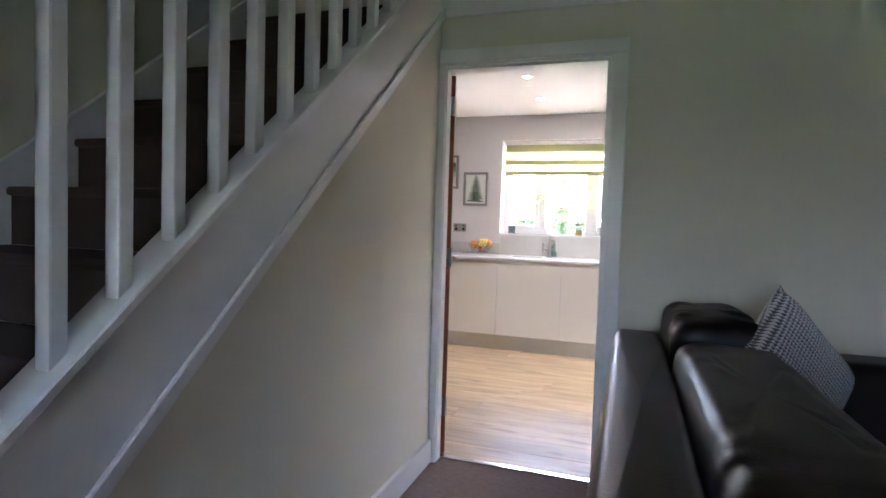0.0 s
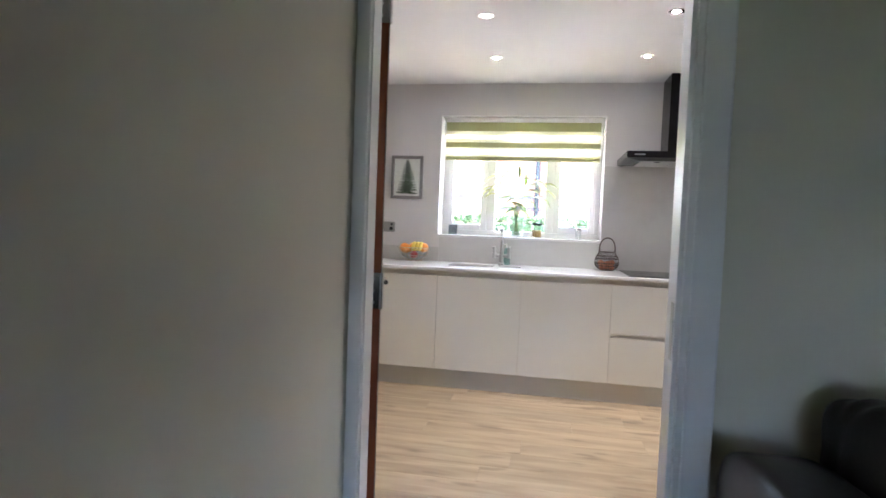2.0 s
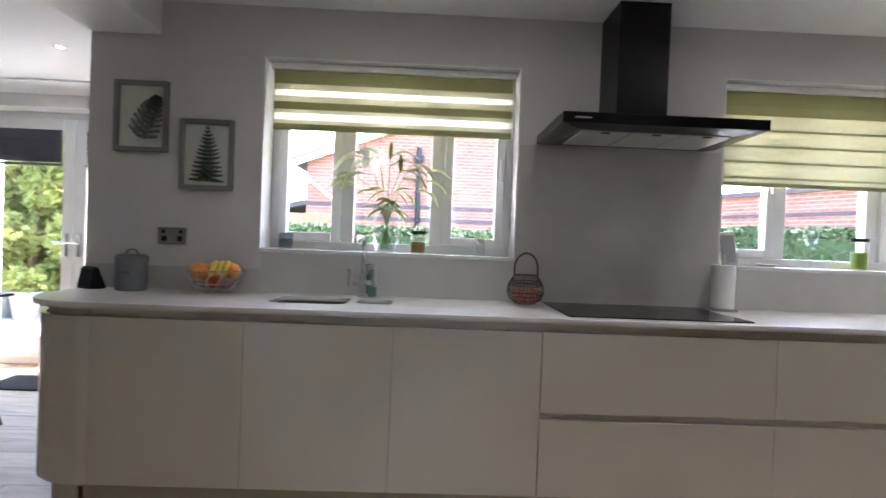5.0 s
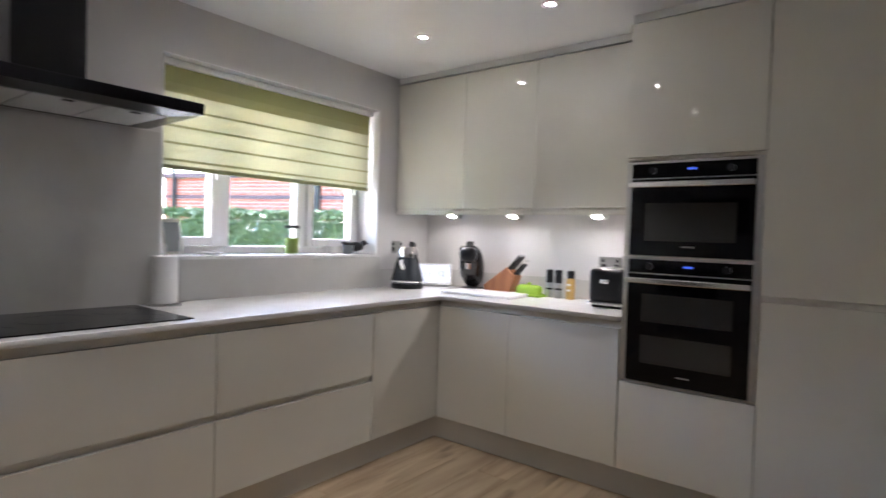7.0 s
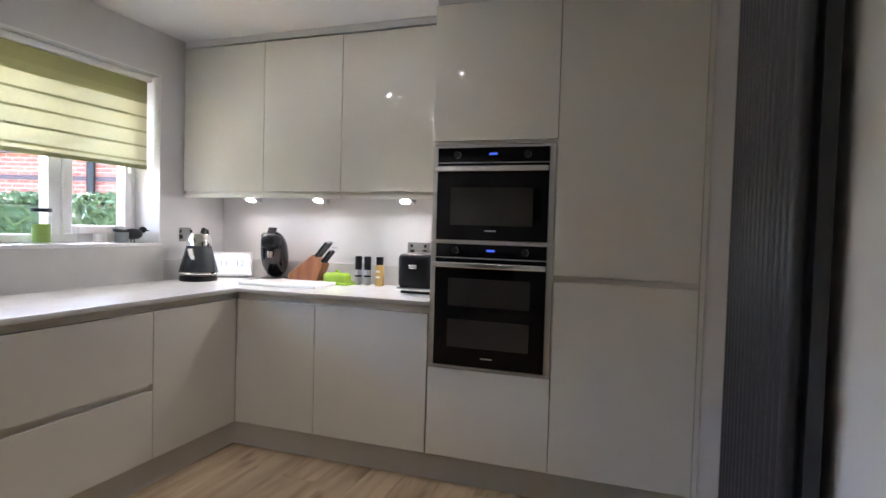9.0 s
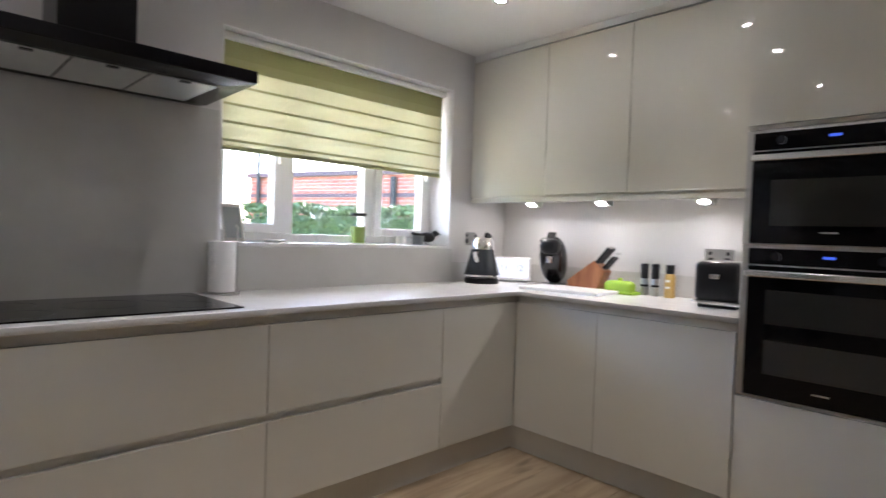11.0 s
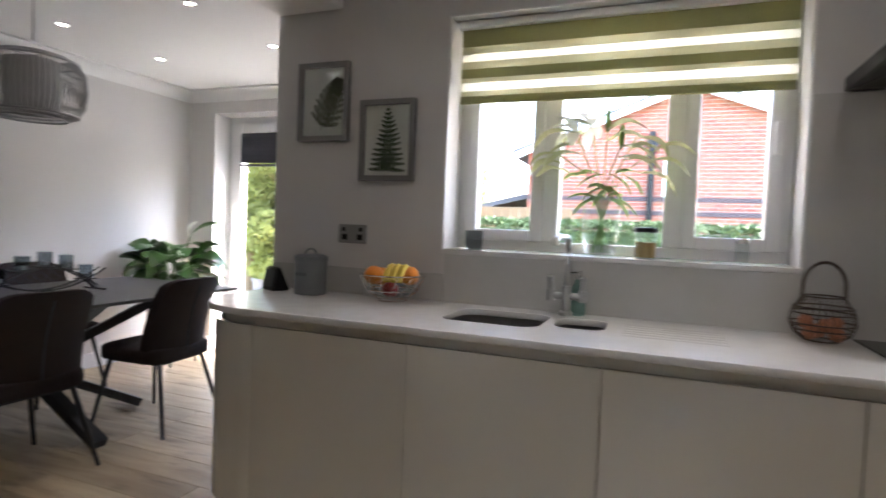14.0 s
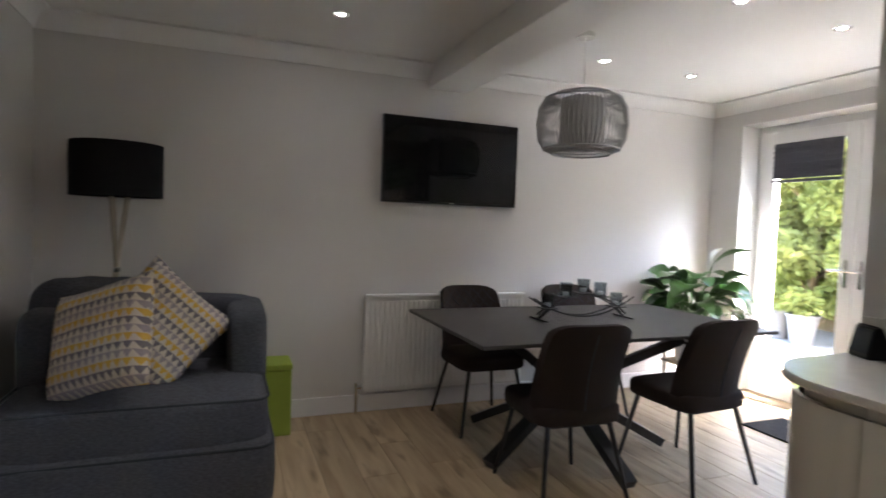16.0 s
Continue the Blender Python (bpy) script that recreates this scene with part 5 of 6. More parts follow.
    g = part("glass", B(-w / 2 + t, w / 2 - t, -0.018, -0.0165, -h / 2 + t, h / 2 - t), GLASS, p)
    g.visible_shadow = False


picture(-1.628, 1.615, 0.275, 0.365, True, "grey framed dark pressed fern on white mount")
picture(-1.968, 1.80, 0.275, 0.365, False, "grey framed mottled leafy fern on white mount")

# kitchen roll by the hob
kr = thing("kitchen_roll", "white kitchen roll on a steel stand", "kitchen roll", pose(1.078, 6.895, 0.91))
part("stand_base", turned(bmesh.new(), [(0.075, 0), (0.075, 0.008), (0.0, 0.01)], 28), STEEL, kr, smooth=40)
part("paper_roll", turned(bmesh.new(), [(0.02, 0.012), (0.058, 0.012), (0.058, 0.235), (0.02, 0.235)], 32), PAPER, kr, smooth=40)
part("rod", rod(bmesh.new(), (0, 0, 0.01), (0, 0, 0.29), 0.006), STEEL, kr)
part("tear_bar", loft_wire(bmesh.new(), [(0.07, 0, 0.005), (0.07, 0, 0.3), (0.06, 0, 0.31)], 0.004, 6), STEEL, kr)

# east run
kt = thing("kettle", "black pyramid kettle with chrome spout and handle", "kettle", pose(2.73, 6.82, 0.91, 0, 0, 20) @ Matrix.Diagonal((1.25, 1.25, 1.2, 1)))
part("base", turned(bmesh.new(), [(0.088, 0), (0.09, 0.02), (0.085, 0.028)], 28), BLACK, kt, smooth=40)
part("body", turned(bmesh.new(), [(0.085, 0.03), (0.092, 0.045), (0.078, 0.10), (0.06, 0.17), (0.058, 0.18)], 28), mat("dark_grey_enamel", (0.03, 0.034, 0.04), 0.25, var=0.1, bump=0), kt, smooth=40)
part("collar", turned(bmesh.new(), [(0.06, 0.18), (0.058, 0.215), (0.045, 0.24), (0.0, 0.248)], 28), CHROME, kt, smooth=40)
part("band", turned(bmesh.new(), [(0.0925, 0.036), (0.095, 0.04), (0.0925, 0.046)], 28), CHROME, kt, smooth=40)
part("handle", loft_wire(bmesh.new(), [(0.03, 0, 0.235), (0.05, 0, 0.262), (0.09, 0, 0.255), (0.105, 0, 0.22), (0.098, 0, 0.16), (0.088, 0, 0.13)], 0.011, 8), BLACK, kt, smooth=50)
part("spout", loft_wire(bmesh.new(), [(-0.06, 0, 0.11), (-0.095, 0, 0.15), (-0.10, 0, 0.17)], 0.014, 8), CHROME, kt, smooth=50)
tb = thing("calendar_display", "white framed calendar display standing on the worktop", "display", pose(3.0, 6.79, 0.91, 0, 0, -52))
part("frame", B(-0.125, 0.125, -0.008, 0.008, 0, 0.165, bevel=0.004), WHITE_PLASTIC, tb, m=pose(0, 0, 0.008, -18))
part("screen", B(-0.11, 0.11, -0.0095, -0.008, 0.015, 0.15), SCREEN, tb, m=pose(0, 0, 0.008, -18))
part("stand", B(-0.1, 0.1, -0.02, 0.09, 0, 0.012, bevel=0.003), GREY_TIN, tb)
for s, txt in ((-0.055, "11"), (0.045, "12")):
    cu = bpy.data.curves.new("digits", "FONT")
    cu.body, cu.size, cu.align_x, cu.extrude = txt, 0.06, "CENTER", 0.0004
    o = new("digits", cu)
    me = bpy.data.meshes.new_from_object(o.evaluated_get(bpy.context.evaluated_depsgraph_get()))
    bpy.data.objects.remove(o)
    me.materials.clear()
    me.materials.append(INK)
    o = new("digits", me)
    o.parent = tb
    o.matrix_basis = pose(0, 0, 0.008, -18) @ pose(s, -0.0102, 0.065, 90)
cm = thing("coffee_machine", "glossy black rounded capsule coffee machine", "coffee machine", pose(3.0, 6.47, 0.91, 0, 0, -70))
part("foot", B(-0.075, 0.075, -0.12, 0.09, 0, 0.018, bevel=0.008), BLACK, cm)
bm = soft(bmesh.new(), 0.17, 0.17, 0.30, (0, 0.03, 0.165), e=0.85, nu=30, nv=20, squash=lambda p: Vector((p.x, p.y - 0.25 * p.z, p.z)))
part("body", bm, mat("piano_black", (0.008, 0.008, 0.009), 0.08, var=0, bump=0), cm, smooth=60)
part("head", soft(bmesh.new(), 0.12, 0.12, 0.10, (0, -0.055, 0.25), e=0.7, nu=24, nv=14), BLACK, cm, smooth=70)
part("lever", bar(bmesh.new(), (0, -0.07, 0.29), (0, -0.02, 0.335), 0.05, 0.012), BLACK, cm)
part("spout", rod(bmesh.new(), (0, -0.07, 0.19), (0, -0.07, 0.15), 0.018), CHROME, cm)
kb = thing("knife_block", "slanted reddish wooden knife block with black knives", "knife block", pose(3.0, 6.2, 0.91, 0, 0, 180))
bm = bmesh.new()
v = [[bm.verts.new((x, y, z)) for y, z in ((-0.12, 0), (0.07, 0), (0.12, 0.12), (0.05, 0.18), (-0.13, 0.05))] for x in (-0.045, 0.045)]
for i in range(5):
    bm.faces.new((v[0][i], v[0][(i + 1) % 5], v[1][(i + 1) % 5], v[1][i]))
bm.faces.new(v[0][::-1]), bm.faces.new(v[1])
bmesh.ops.bevel(bm, geom=list(bm.edges), offset=0.004, segments=1, affect="EDGES")
part("block", bm, BLOCK_WOOD, kb)
for i, (x, t) in enumerate(((-0.025, 0.2), (0.005, 0.2), (0.03, 0.2), (-0.02, 0.75), (0.015, 0.75))):
    p = Vector((x, 0.05 + 0.07 * t, 0.18 - 0.06 * t))
    d = Vector((0, 0.65, 0.76))
    k = part("knife_handle", bar(bmesh.new(), p, p + d * (0.115 if t < 0.5 else 0.09), 0.02, 0.016), BLACK, kb)
    part("rivet_cap", bar(bmesh.new(), p + d * 0.117, p + d * 0.121, 0.018, 0.015), CHROME, k)
bd = thing("butter_dish", "lime green ceramic butter dish with lid", "butter dish", pose(3.0, 6.0, 0.91, 0, 0, 90))
part("dish", B(-0.105, 0.105, -0.06, 0.06, 0, 0.016, bevel=0.006), GREEN_DISH, bd)
part("lid", soft(bmesh.new(), 0.17, 0.095, 0.09, (0, 0, 0.03), e=0.5, nu=28, nv=14, squash=lambda p: Vector((p.x, p.y, max(p.z, -0.015)))), GREEN_DISH, bd, smooth=60)
part("knob", soft(bmesh.new(), 0.03, 0.024, 0.02, (0, 0, 0.08), e=0.9, nu=12, nv=8), GREEN_DISH, bd, smooth=70)
for x, y in ((3.05, 5.88), (3.055, 5.82)):
    ml = thing("pepper_mill", "slim black and steel pepper mill", "mill", pose(x, y, 0.91), "pair of mills")
    part("window_tube", turned(bmesh.new(), [(0.021, 0), (0.021, 0.09), (0.019, 0.095)], 18), STEEL, ml, smooth=40)
    part("grip", turned(bmesh.new(), [(0.021, 0.095), (0.022, 0.17), (0.02, 0.178), (0.0, 0.18)], 18), BLACK, ml, smooth=40)
    part("band", turned(bmesh.new(), [(0.0222, 0.05), (0.0225, 0.062)], 18), BLACK, ml)
ob_ = thing("spray_bottle", "tan labelled cooking spray bottle with black cap", "bottle", pose(3.05, 5.735, 0.91))
part("bottle", turned(bmesh.new(), [(0.026, 0), (0.028, 0.005), (0.028, 0.115), (0.022, 0.13)], 20), LABEL_TAN, ob_, smooth=40)
part("cap", turned(bmesh.new(), [(0.023, 0.13), (0.023, 0.178), (0.0, 0.18)], 20), BLACK, ob_, smooth=40)
for z in (0.05, 0.085):
    part("label_bar", B(-0.0295, -0.027, -0.012, 0.012, z, z + 0.012), MOUNT, ob_)
ts = thing("toaster", "black and chrome toaster at the end of the worktop", "toaster", pose(2.93, 5.40, 0.91, 0, 0, 180) @ Matrix.Diagonal((1.0, 1.2, 1.15, 1)))
part("body", B(-0.15, 0.15, -0.085, 0.085, 0.025, 0.19, bevel=0.03, seg=4), BLACK, ts, smooth=50)
part("skirt", B(-0.155, 0.155, -0.09, 0.09, 0.012, 0.03, bevel=0.008), CHROME, ts)
part("feet", B(-0.13, 0.13, -0.07, 0.07, 0, 0.013), BLACK, ts)
part("side_panel", B(-0.10, 0.10, 0.085, 0.089, 0.05, 0.16, bevel=0.003), mat("toaster_side", (0.03, 0.032, 0.036), 0.15, var=0.05, bump=0), ts)
for s in (-0.04, 0.04):
    part("slot", B(-0.12, 0.12, s - 0.014, s + 0.014, 0.186, 0.1915), STEEL, ts)
part("lever", B(0.15, 0.175, -0.02, 0.02, 0.12, 0.14, bevel=0.004), CHROME, ts)
for z in (0.06, 0.085, 0.11):
    part("button", rod(bmesh.new(), (0.12, 0.085, z), (0.12, 0.092, z), 0.008), CHROME, ts)
cb = thing("chopping_board", "white chopping board lying on the worktop", "chopping board", pose(2.83, 6.22, 0.91, 0, 0, 4))
part("board", B(-0.16, 0.16, -0.25, 0.25, 0.0, 0.018, bevel=0.006), WHITE_PLASTIC, cb)

# ---- things on the sills ----
vs_ = thing("lily_vase", "tall clear glass vase of lilies on the sill", "vase of flowers", pose(-0.69, 7.08, SILL))
part("vase", turned(bmesh.new(), [(0.05, 0), (0.056, 0.004), (0.07, 0.06), (0.076, 0.15), (0.07, 0.24), (0.067, 0.24), (0.072, 0.15), (0.066, 0.06), (0.05, 0.012)], 28), CLEAR, vs_, smooth=50)
rg = random.Random(11)
LILY_PALE = cloth_mat("faded_lily_leaf", (0.50, 0.52, 0.30), 0.5)
for k in range(7):
    side = (-1, 1, -0.6, 0.65, -0.3, 0.35, 0.05)[k]
    top = Vector((0.19 * side, 0.03 * math.sin(2.1 * k), (0.42, 0.43, 0.50, 0.48, 0.53, 0.44, 0.51)[k]))
    pts = [Vector((-0.035 * side, 0.015 * math.cos(k), 0.015)), Vector((0.025 * side, 0.02 * math.cos(2 * k), 0.22)), Vector((0.075 * side, top.y * 0.5, 0.34)), top]
    st = part("stem", loft_wire(bmesh.new(), pts, 0.0032, 6), STEM, vs_)
    for j in range(3):
        b = pts[1].lerp(pts[2], 0.15 + 0.4 * j)
        an = rg.uniform(-0.5, 0.5) + (0 if (j + k) % 2 else math.pi)
        part("leaf", blade(bmesh.new(), b, b + Vector((math.cos(an) * rg.uniform(0.07, 0.13), math.sin(an) * 0.06, rg.uniform(-0.09, 0.01))), 0.06, 0.1), LILY_LEAF, st, smooth=80)
    for j in range(3 if k < 4 else 2):
        an = rg.uniform(-0.7, 0.7) + (0 if side > 0 else math.pi)
        ln = rg.uniform(0.12, 0.19)
        b = top - Vector((0.03 * side * j, 0, 0.045 * j))
        part("leaf", blade(bmesh.new(), b, b + Vector((math.cos(an) * ln, math.sin(an) * 0.07, rg.uniform(-0.12, 0.0))), 0.085, 0.2), LILY_PALE, st, "long drooping pale leaf", smooth=80)
    if k in (2, 4):
        bm = bmesh.new()
        out = Vector((side, -0.4, -0.25)).normalized()
        for j in range(6):
            an = j * math.pi / 3
            d = (out * 0.6 + out.orthogonal().normalized() * math.cos(an) * 0.75 + out.cross(out.orthogonal()).normalized() * math.sin(an) * 0.75)
            blade(bm, top, top + d * 0.11, 0.05, 0.16)
        part("flower", bm, PETAL, st, "open pale lily flower", smooth=80)
    elif k in (5, 6):
        part("bud", soft(bmesh.new(), 0.024, 0.024, 0.10, tuple(top + Vector((0, 0, 0.04))), e=1.0, nu=10, nv=8), LILY_LEAF, st, "closed green bud", smooth=80)


def jar(x, y, z, r, h, name, label, body_mt, cap_mt=None, fill=None):
    j = thing(name, label, name.split("_")[-1], pose(x, y, z))
    if fill:
        part("contents", turned(bmesh.new(), [(r * 0.9, 0.006), (r * 0.92, h * 0.62), (0, h * 0.63)], 20), fill, j, smooth=40)
    part("glass_body", turned(bmesh.new(), [(r * 0.9, 0), (r * 0.95, 0.004), (r, h), (r - 0.003, h), (r * 0.93, 0.008)], 22), body_mt, j, smooth=40)
    if cap_mt:
        part("lid", turned(bmesh.new(), [(r * 1.05, h), (r * 1.05, h + 0.018), (0, h + 0.02)], 22), cap_mt, j, smooth=40)


jar(-1.23, 7.08, SILL, 0.04, 0.085, "glass_tumbler", "blue-grey glass tea light holder on the sill", SMOKE)
jar(-0.515, 7.09, SILL, 0.042, 0.105, "storage_jar", "clear glass jar with dark lid on the sill", CLEAR, BLACK, LABEL_TAN)
jar(-0.175, 7.07, SILL, 0.025, 0.075, "glass_bottle", "small clear bottle with steel cap on the sill", CLEAR, CHROME)
jar(1.955, 7.1, SILL, 0.045, 0.16, "drink_tumbler", "tall tumbler of green smoothie with dark lid", CLEAR, BLACK, SMOOTHIE)
jar(2.3, 7.12, SILL, 0.035, 0.05, "white_candle", "small white candle cup on the sill", WHITE_PLASTIC)
for x in (1.69, 2.17):
    g = thing("wine_glass", "clear stemmed glass on the sill", "wine glass", pose(x, 7.12, SILL), "stemmed glasses")
    part("glass_body", turned(bmesh.new(), [(0.034, 0), (0.034, 0.003), (0.005, 0.008), (0.004, 0.12), (0.02, 0.135), (0.038, 0.17), (0.036, 0.215), (0.034, 0.215), (0.036, 0.17), (0.018, 0.138), (0, 0.13)], 22), CLEAR, g, smooth=50)
pf = thing("photo_frame", "small silver photo frame leaning on the sill", "photo frame", pose(1.215, 7.09, SILL, -12, 0, 18))
part("frame", B(-0.065, 0.065, -0.006, 0.006, 0.0, 0.19, bevel=0.003), CHROME, pf)
part("print", B(-0.05, 0.05, -0.0075, -0.006, 0.018, 0.172), GREY_TIN, pf)
sd_ = thing("soap_dish", "small white dish on the sill", "dish", pose(1.42, 7.08, SILL))
part("dish", turned(bmesh.new(), [(0.03, 0), (0.055, 0.014), (0.053, 0.016), (0.0, 0.006)], 22), WHITE_PLASTIC, sd_, smooth=50)
bird = bmesh.new()
soft(bird, 0.13, 0.06, 0.065, (0, 0, 0.05), e=0.9, nu=20, nv=12)
soft(bird, 0.045, 0.04, 0.04, (0.07, 0, 0.075), e=0.9, nu=14, nv=10)
rod(bird, (0.09, 0, 0.075), (0.125, 0, 0.068), 0.008, 8, 0.001), rod(bird, (-0.05, 0, 0.055), (-0.13, 0, 0.075), 0.02, 8, 0.008)
rod(bird, (0.0, 0.012, 0), (0.0, 0.012, 0.03), 0.003), rod(bird, (0.0, -0.012, 0), (0.0, -0.012, 0.03), 0.003)
tagged(part("bird_ornament", bird, BLACK, None, smooth=70, m=pose(2.47, 7.07, SILL)), "dark bird ornament standing on the sill", "ornament")
jar(2.395, 7.07, SILL, 0.038, 0.06, "wicker_ball", "pale round trinket on the sill", GREY_TIN)

# vertical radiator
vr = thing("column_radiator", "tall anthracite vertical column radiator", "radiator", pose(1.30, YS, 0.1))
for k in range(14):
    part("column", rod(bmesh.new(), (0.03 + 0.06 * k, 0.085, 0.0), (0.03 + 0.06 * k, 0.085, 2.12), 0.02, 12), ANTHRACITE, vr, smooth=40)
part("back_panel", B(0.0, 0.84, 0.03, 0.06, 0.02, 2.10), ANTHRACITE, vr)
for z in (0.02, 2.06):
    part("header", B(0, 0.84, 0.03, 0.09, z, z + 0.04, bevel=0.01), ANTHRACITE, vr)
for z in (0.3, 1.8):
    part("bracket", B(0.36, 0.46, 0.0, 0.031, z, z + 0.05), ANTHRACITE, vr)

# ---- dining end ----
tv = thing("television", "flat black wall-mounted television", "television", pose(XT, 6.335, 1.74))
part("bracket", B(0.0, 0.03, -0.2, 0.2, -0.15, 0.15), BLACK, tv)
part("casing", B(0.03, 0.068, -0.508, 0.508, -0.295, 0.295, bevel=0.004), BLACK, tv)
part("screen", B(0.068, 0.0695, -0.50, 0.50, -0.28, 0.288), BLACK_GLASS, tv)
part("badge", B(0.0695, 0.0705, -0.02, 0.02, -0.289, -0.284), STEEL, tv)
ra = thing("radiator", "white double panel radiator under the television", "radiator", pose(XT, 6.35, 0.15))
bm = B(0.05, 0.066, -0.6, 0.6, 0.0, 0.65)
part("panel", bm, RAD_WHITE, ra)
for k in range(34):
    part("flute", B(0.066, 0.079, -0.58 + 0.0345 * k, -0.56 + 0.0345 * k, 0.03, 0.62, bevel=0.003, seg=1), RAD_WHITE, ra)
part("grille", B(0.02, 0.081, -0.602, 0.602, 0.65, 0.665, bevel=0.003), RAD_WHITE, ra)
part("side_cover", B(0.02, 0.074, -0.61, -0.60, 0.01, 0.65), RAD_WHITE, ra)
part("bracket", B(0.0, 0.05, -0.3, 0.3, 0.1, 0.5), RAD_WHITE, ra)
bm = rod(bmesh.new(), (0.045, -0.62, 0.03), (0.045, -0.66, 0.03), 0.014)
rod(bm, (0.045, -0.655, -0.15), (0.045, -0.655, 0.06), 0.012)
part("valve", bm, CHROME, ra)

tbl = thing("dining_table", "dark rectangular dining table with black star base", "table", pose(-3.765, 6.905, 0))
part("tabletop", B(-0.555, 0.555, -0.945, 0.945, 0.735, 0.755, bevel=0.004), GREY_SLATE, tbl)
part("top_frame", B(-0.35, 0.35, -0.6, 0.6, 0.715, 0.735), BLACK_METAL, tbl)
hub = Vector((0.015, -0.135, 0.36))
part("hub", bar(bmesh.new(), hub - Vector((0, 0, 0.05)), hub + Vector((0, 0, 0.05)), 0.12, 0.12), BLACK_METAL, tbl)
for k in range(5):
    a = radians(72 * k)
    f = Vector((0.015 + 0.64 * math.cos(a), -0.135 + 0.64 * math.sin(a), 0.0))
    d = (hub - f).normalized()
    bm = bar(bmesh.new(), f + d * 0.035 + Vector((0, 0, 0.012)), hub, 0.075, 0.05)
    part("leg", bm, BLACK_METAL, tbl)
    u = Vector((0.015 + 0.52 * math.cos(a + math.pi), -0.0 + 0.6 * math.sin(a + math.pi), 0.715))
    part("arm", bar(bmesh.new(), hub, u, 0.075, 0.05), BLACK_METAL, tbl)


def chair():
    c = thing("dining_chair", "dark brown-grey upholstered dining chair with black metal legs", "chair", pose(0, 0, 0), "chairs round the table")
    # seat faces local -x
    part("seat", soft(bmesh.new(), 0.46, 0.46, 0.10, (-0.03, 0, 0.44), e=0.35, nu=36, nv=14), CHAIR_CLOTH, c, smooth=60)
    bm = bmesh.new()
    nz, ny = 12, 10
    rows = []
    for i in range(nz + 1):
        t = i / nz
        z = 0.40 + 0.48 * t
        x = 0.17 + 0.11 * t - 0.03 * math.sin(math.pi * t)
        hw = 0.225 - 0.015 * t - 0.05 * max(0, t - 0.88) / 0.12 * 0.5
        row = []
        for j in range(ny + 1):
            v = 2 * j / ny - 1
            row.append((x - 0.075 * abs(v) ** 2.5 * (1 - 0.45 * t), hw * v, z - (0.02 * abs(v) ** 6 if i == nz else 0)))
        rows.append(row)
    th = 0.035
    F = [[bm.verts.new((x - th, y, z)) for x, y, z in r] for r in rows]
    Bk = [[bm.verts.new((x + th * (0.6 if 0 < i < nz else 0.2), y, z)) for x, y, z in r] for i, r in enumerate(rows)]
    for i in range(nz):
        for j in range(ny):
            bm.faces.new((F[i][j], F[i][j + 1], F[i + 1][j + 1], F[i + 1][j])), bm.faces.new((Bk[i][j], Bk[i + 1][j], Bk[i + 1][j + 1], Bk[i][j + 1]))
        for j in (0, ny):
            bm.faces.new((F[i][j], F[i + 1][j], Bk[i + 1][j], Bk[i][j]))
    for j in range(ny):
        bm.faces.new((F[nz][j], F[nz][j + 1], Bk[nz][j + 1], Bk[nz][j])), bm.faces.new((F[0][j], F[0][j + 1], Bk[0][j + 1], Bk[0][j]))
    bmesh.ops.recalc_face_normals(bm, faces=bm.faces)
    bk = part("backrest", bm, CHAIR_CLOTH, c, smooth=60)
    # seams: one on the outer back, a diamond quilt inside
    pts = [(rows[i][5][0] + th * 0.6 + 0.001, 0, rows[i][5][2]) for i in range(1, nz)]
    part("seam", loft_wire(bmesh.new(), pts, 0.0035, 5), PIPING, bk)
    bm = bmesh.new()
    for s in (1, -1):
        for k in range(-3, 4):
            pts = []
            for q in range(9):
                t = 0.45 + 0.5 * q / 8
                y = 0.07 * k + s * 0.2 * (q / 8 - 0.5)
                if abs(y) < 0.19:
                    x = 0.17 + 0.11 * t - 0.03 * math.sin(math.pi * t) - th - 0.075 * (abs(y) / 0.21) ** 2.5 * (1 - 0.45 * t) - 0.001
                    pts.append((x, y, 0.40 + 0.48 * t))
            if len(pts) > 2:
                loft_wire(bm, pts, 0.0022, 4)
    part("quilting", bm, PIPING, bk)
    for sx, sy, tx in ((-0.20, 0.19, -0.27), (-0.20, -0.19, -0.27), (0.15, 0.19, 0.25), (0.15, -0.19, 0.25)):
        part("leg", rod(bmesh.new(), (tx, sy * 1.22, 0.0), (sx, sy * 0.85, 0.41), 0.010, 10, 0.013), BLACK_METAL, c, smooth=40)
    part("under_frame", B(-0.2, 0.16, -0.17, 0.17, 0.385, 0.402), BLACK_METAL, c)
    return c


ch = chair()
ch.matrix_basis = pose(-3.24, 6.42, 0, 0, 0, -3)
copy_thing(ch, pose(-3.23, 7.22, 0, 0, 0, 4))
copy_thing(ch, pose(-4.28, 6.45, 0, 0, 0, 180))
copy_thing(ch, pose(-4.28, 7.25, 0, 0, 0, 178))

# candle holder
cd = thing("candle_holder", "black wrought iron candle holder with five smoked glass cups", "candle holder", pose(-3.80, 6.91, 0.755))
for x in (-0.03, 0.03):
    part("arch_bar", loft_wire(bmesh.new(), [(x, 0.30 * u, 0.155 - 0.125 * u * u) for u in [k / 8 - 1 for k in range(17)]], 0.0055, 5), BLACK_METAL, cd)
    part("cradle_bar", loft_wire(bmesh.new(), [(x, 0.36 * u, 0.02 + 0.115 * u * u) for u in [k / 8 - 1 for k in range(17)]], 0.0055, 5), BLACK_METAL, cd)
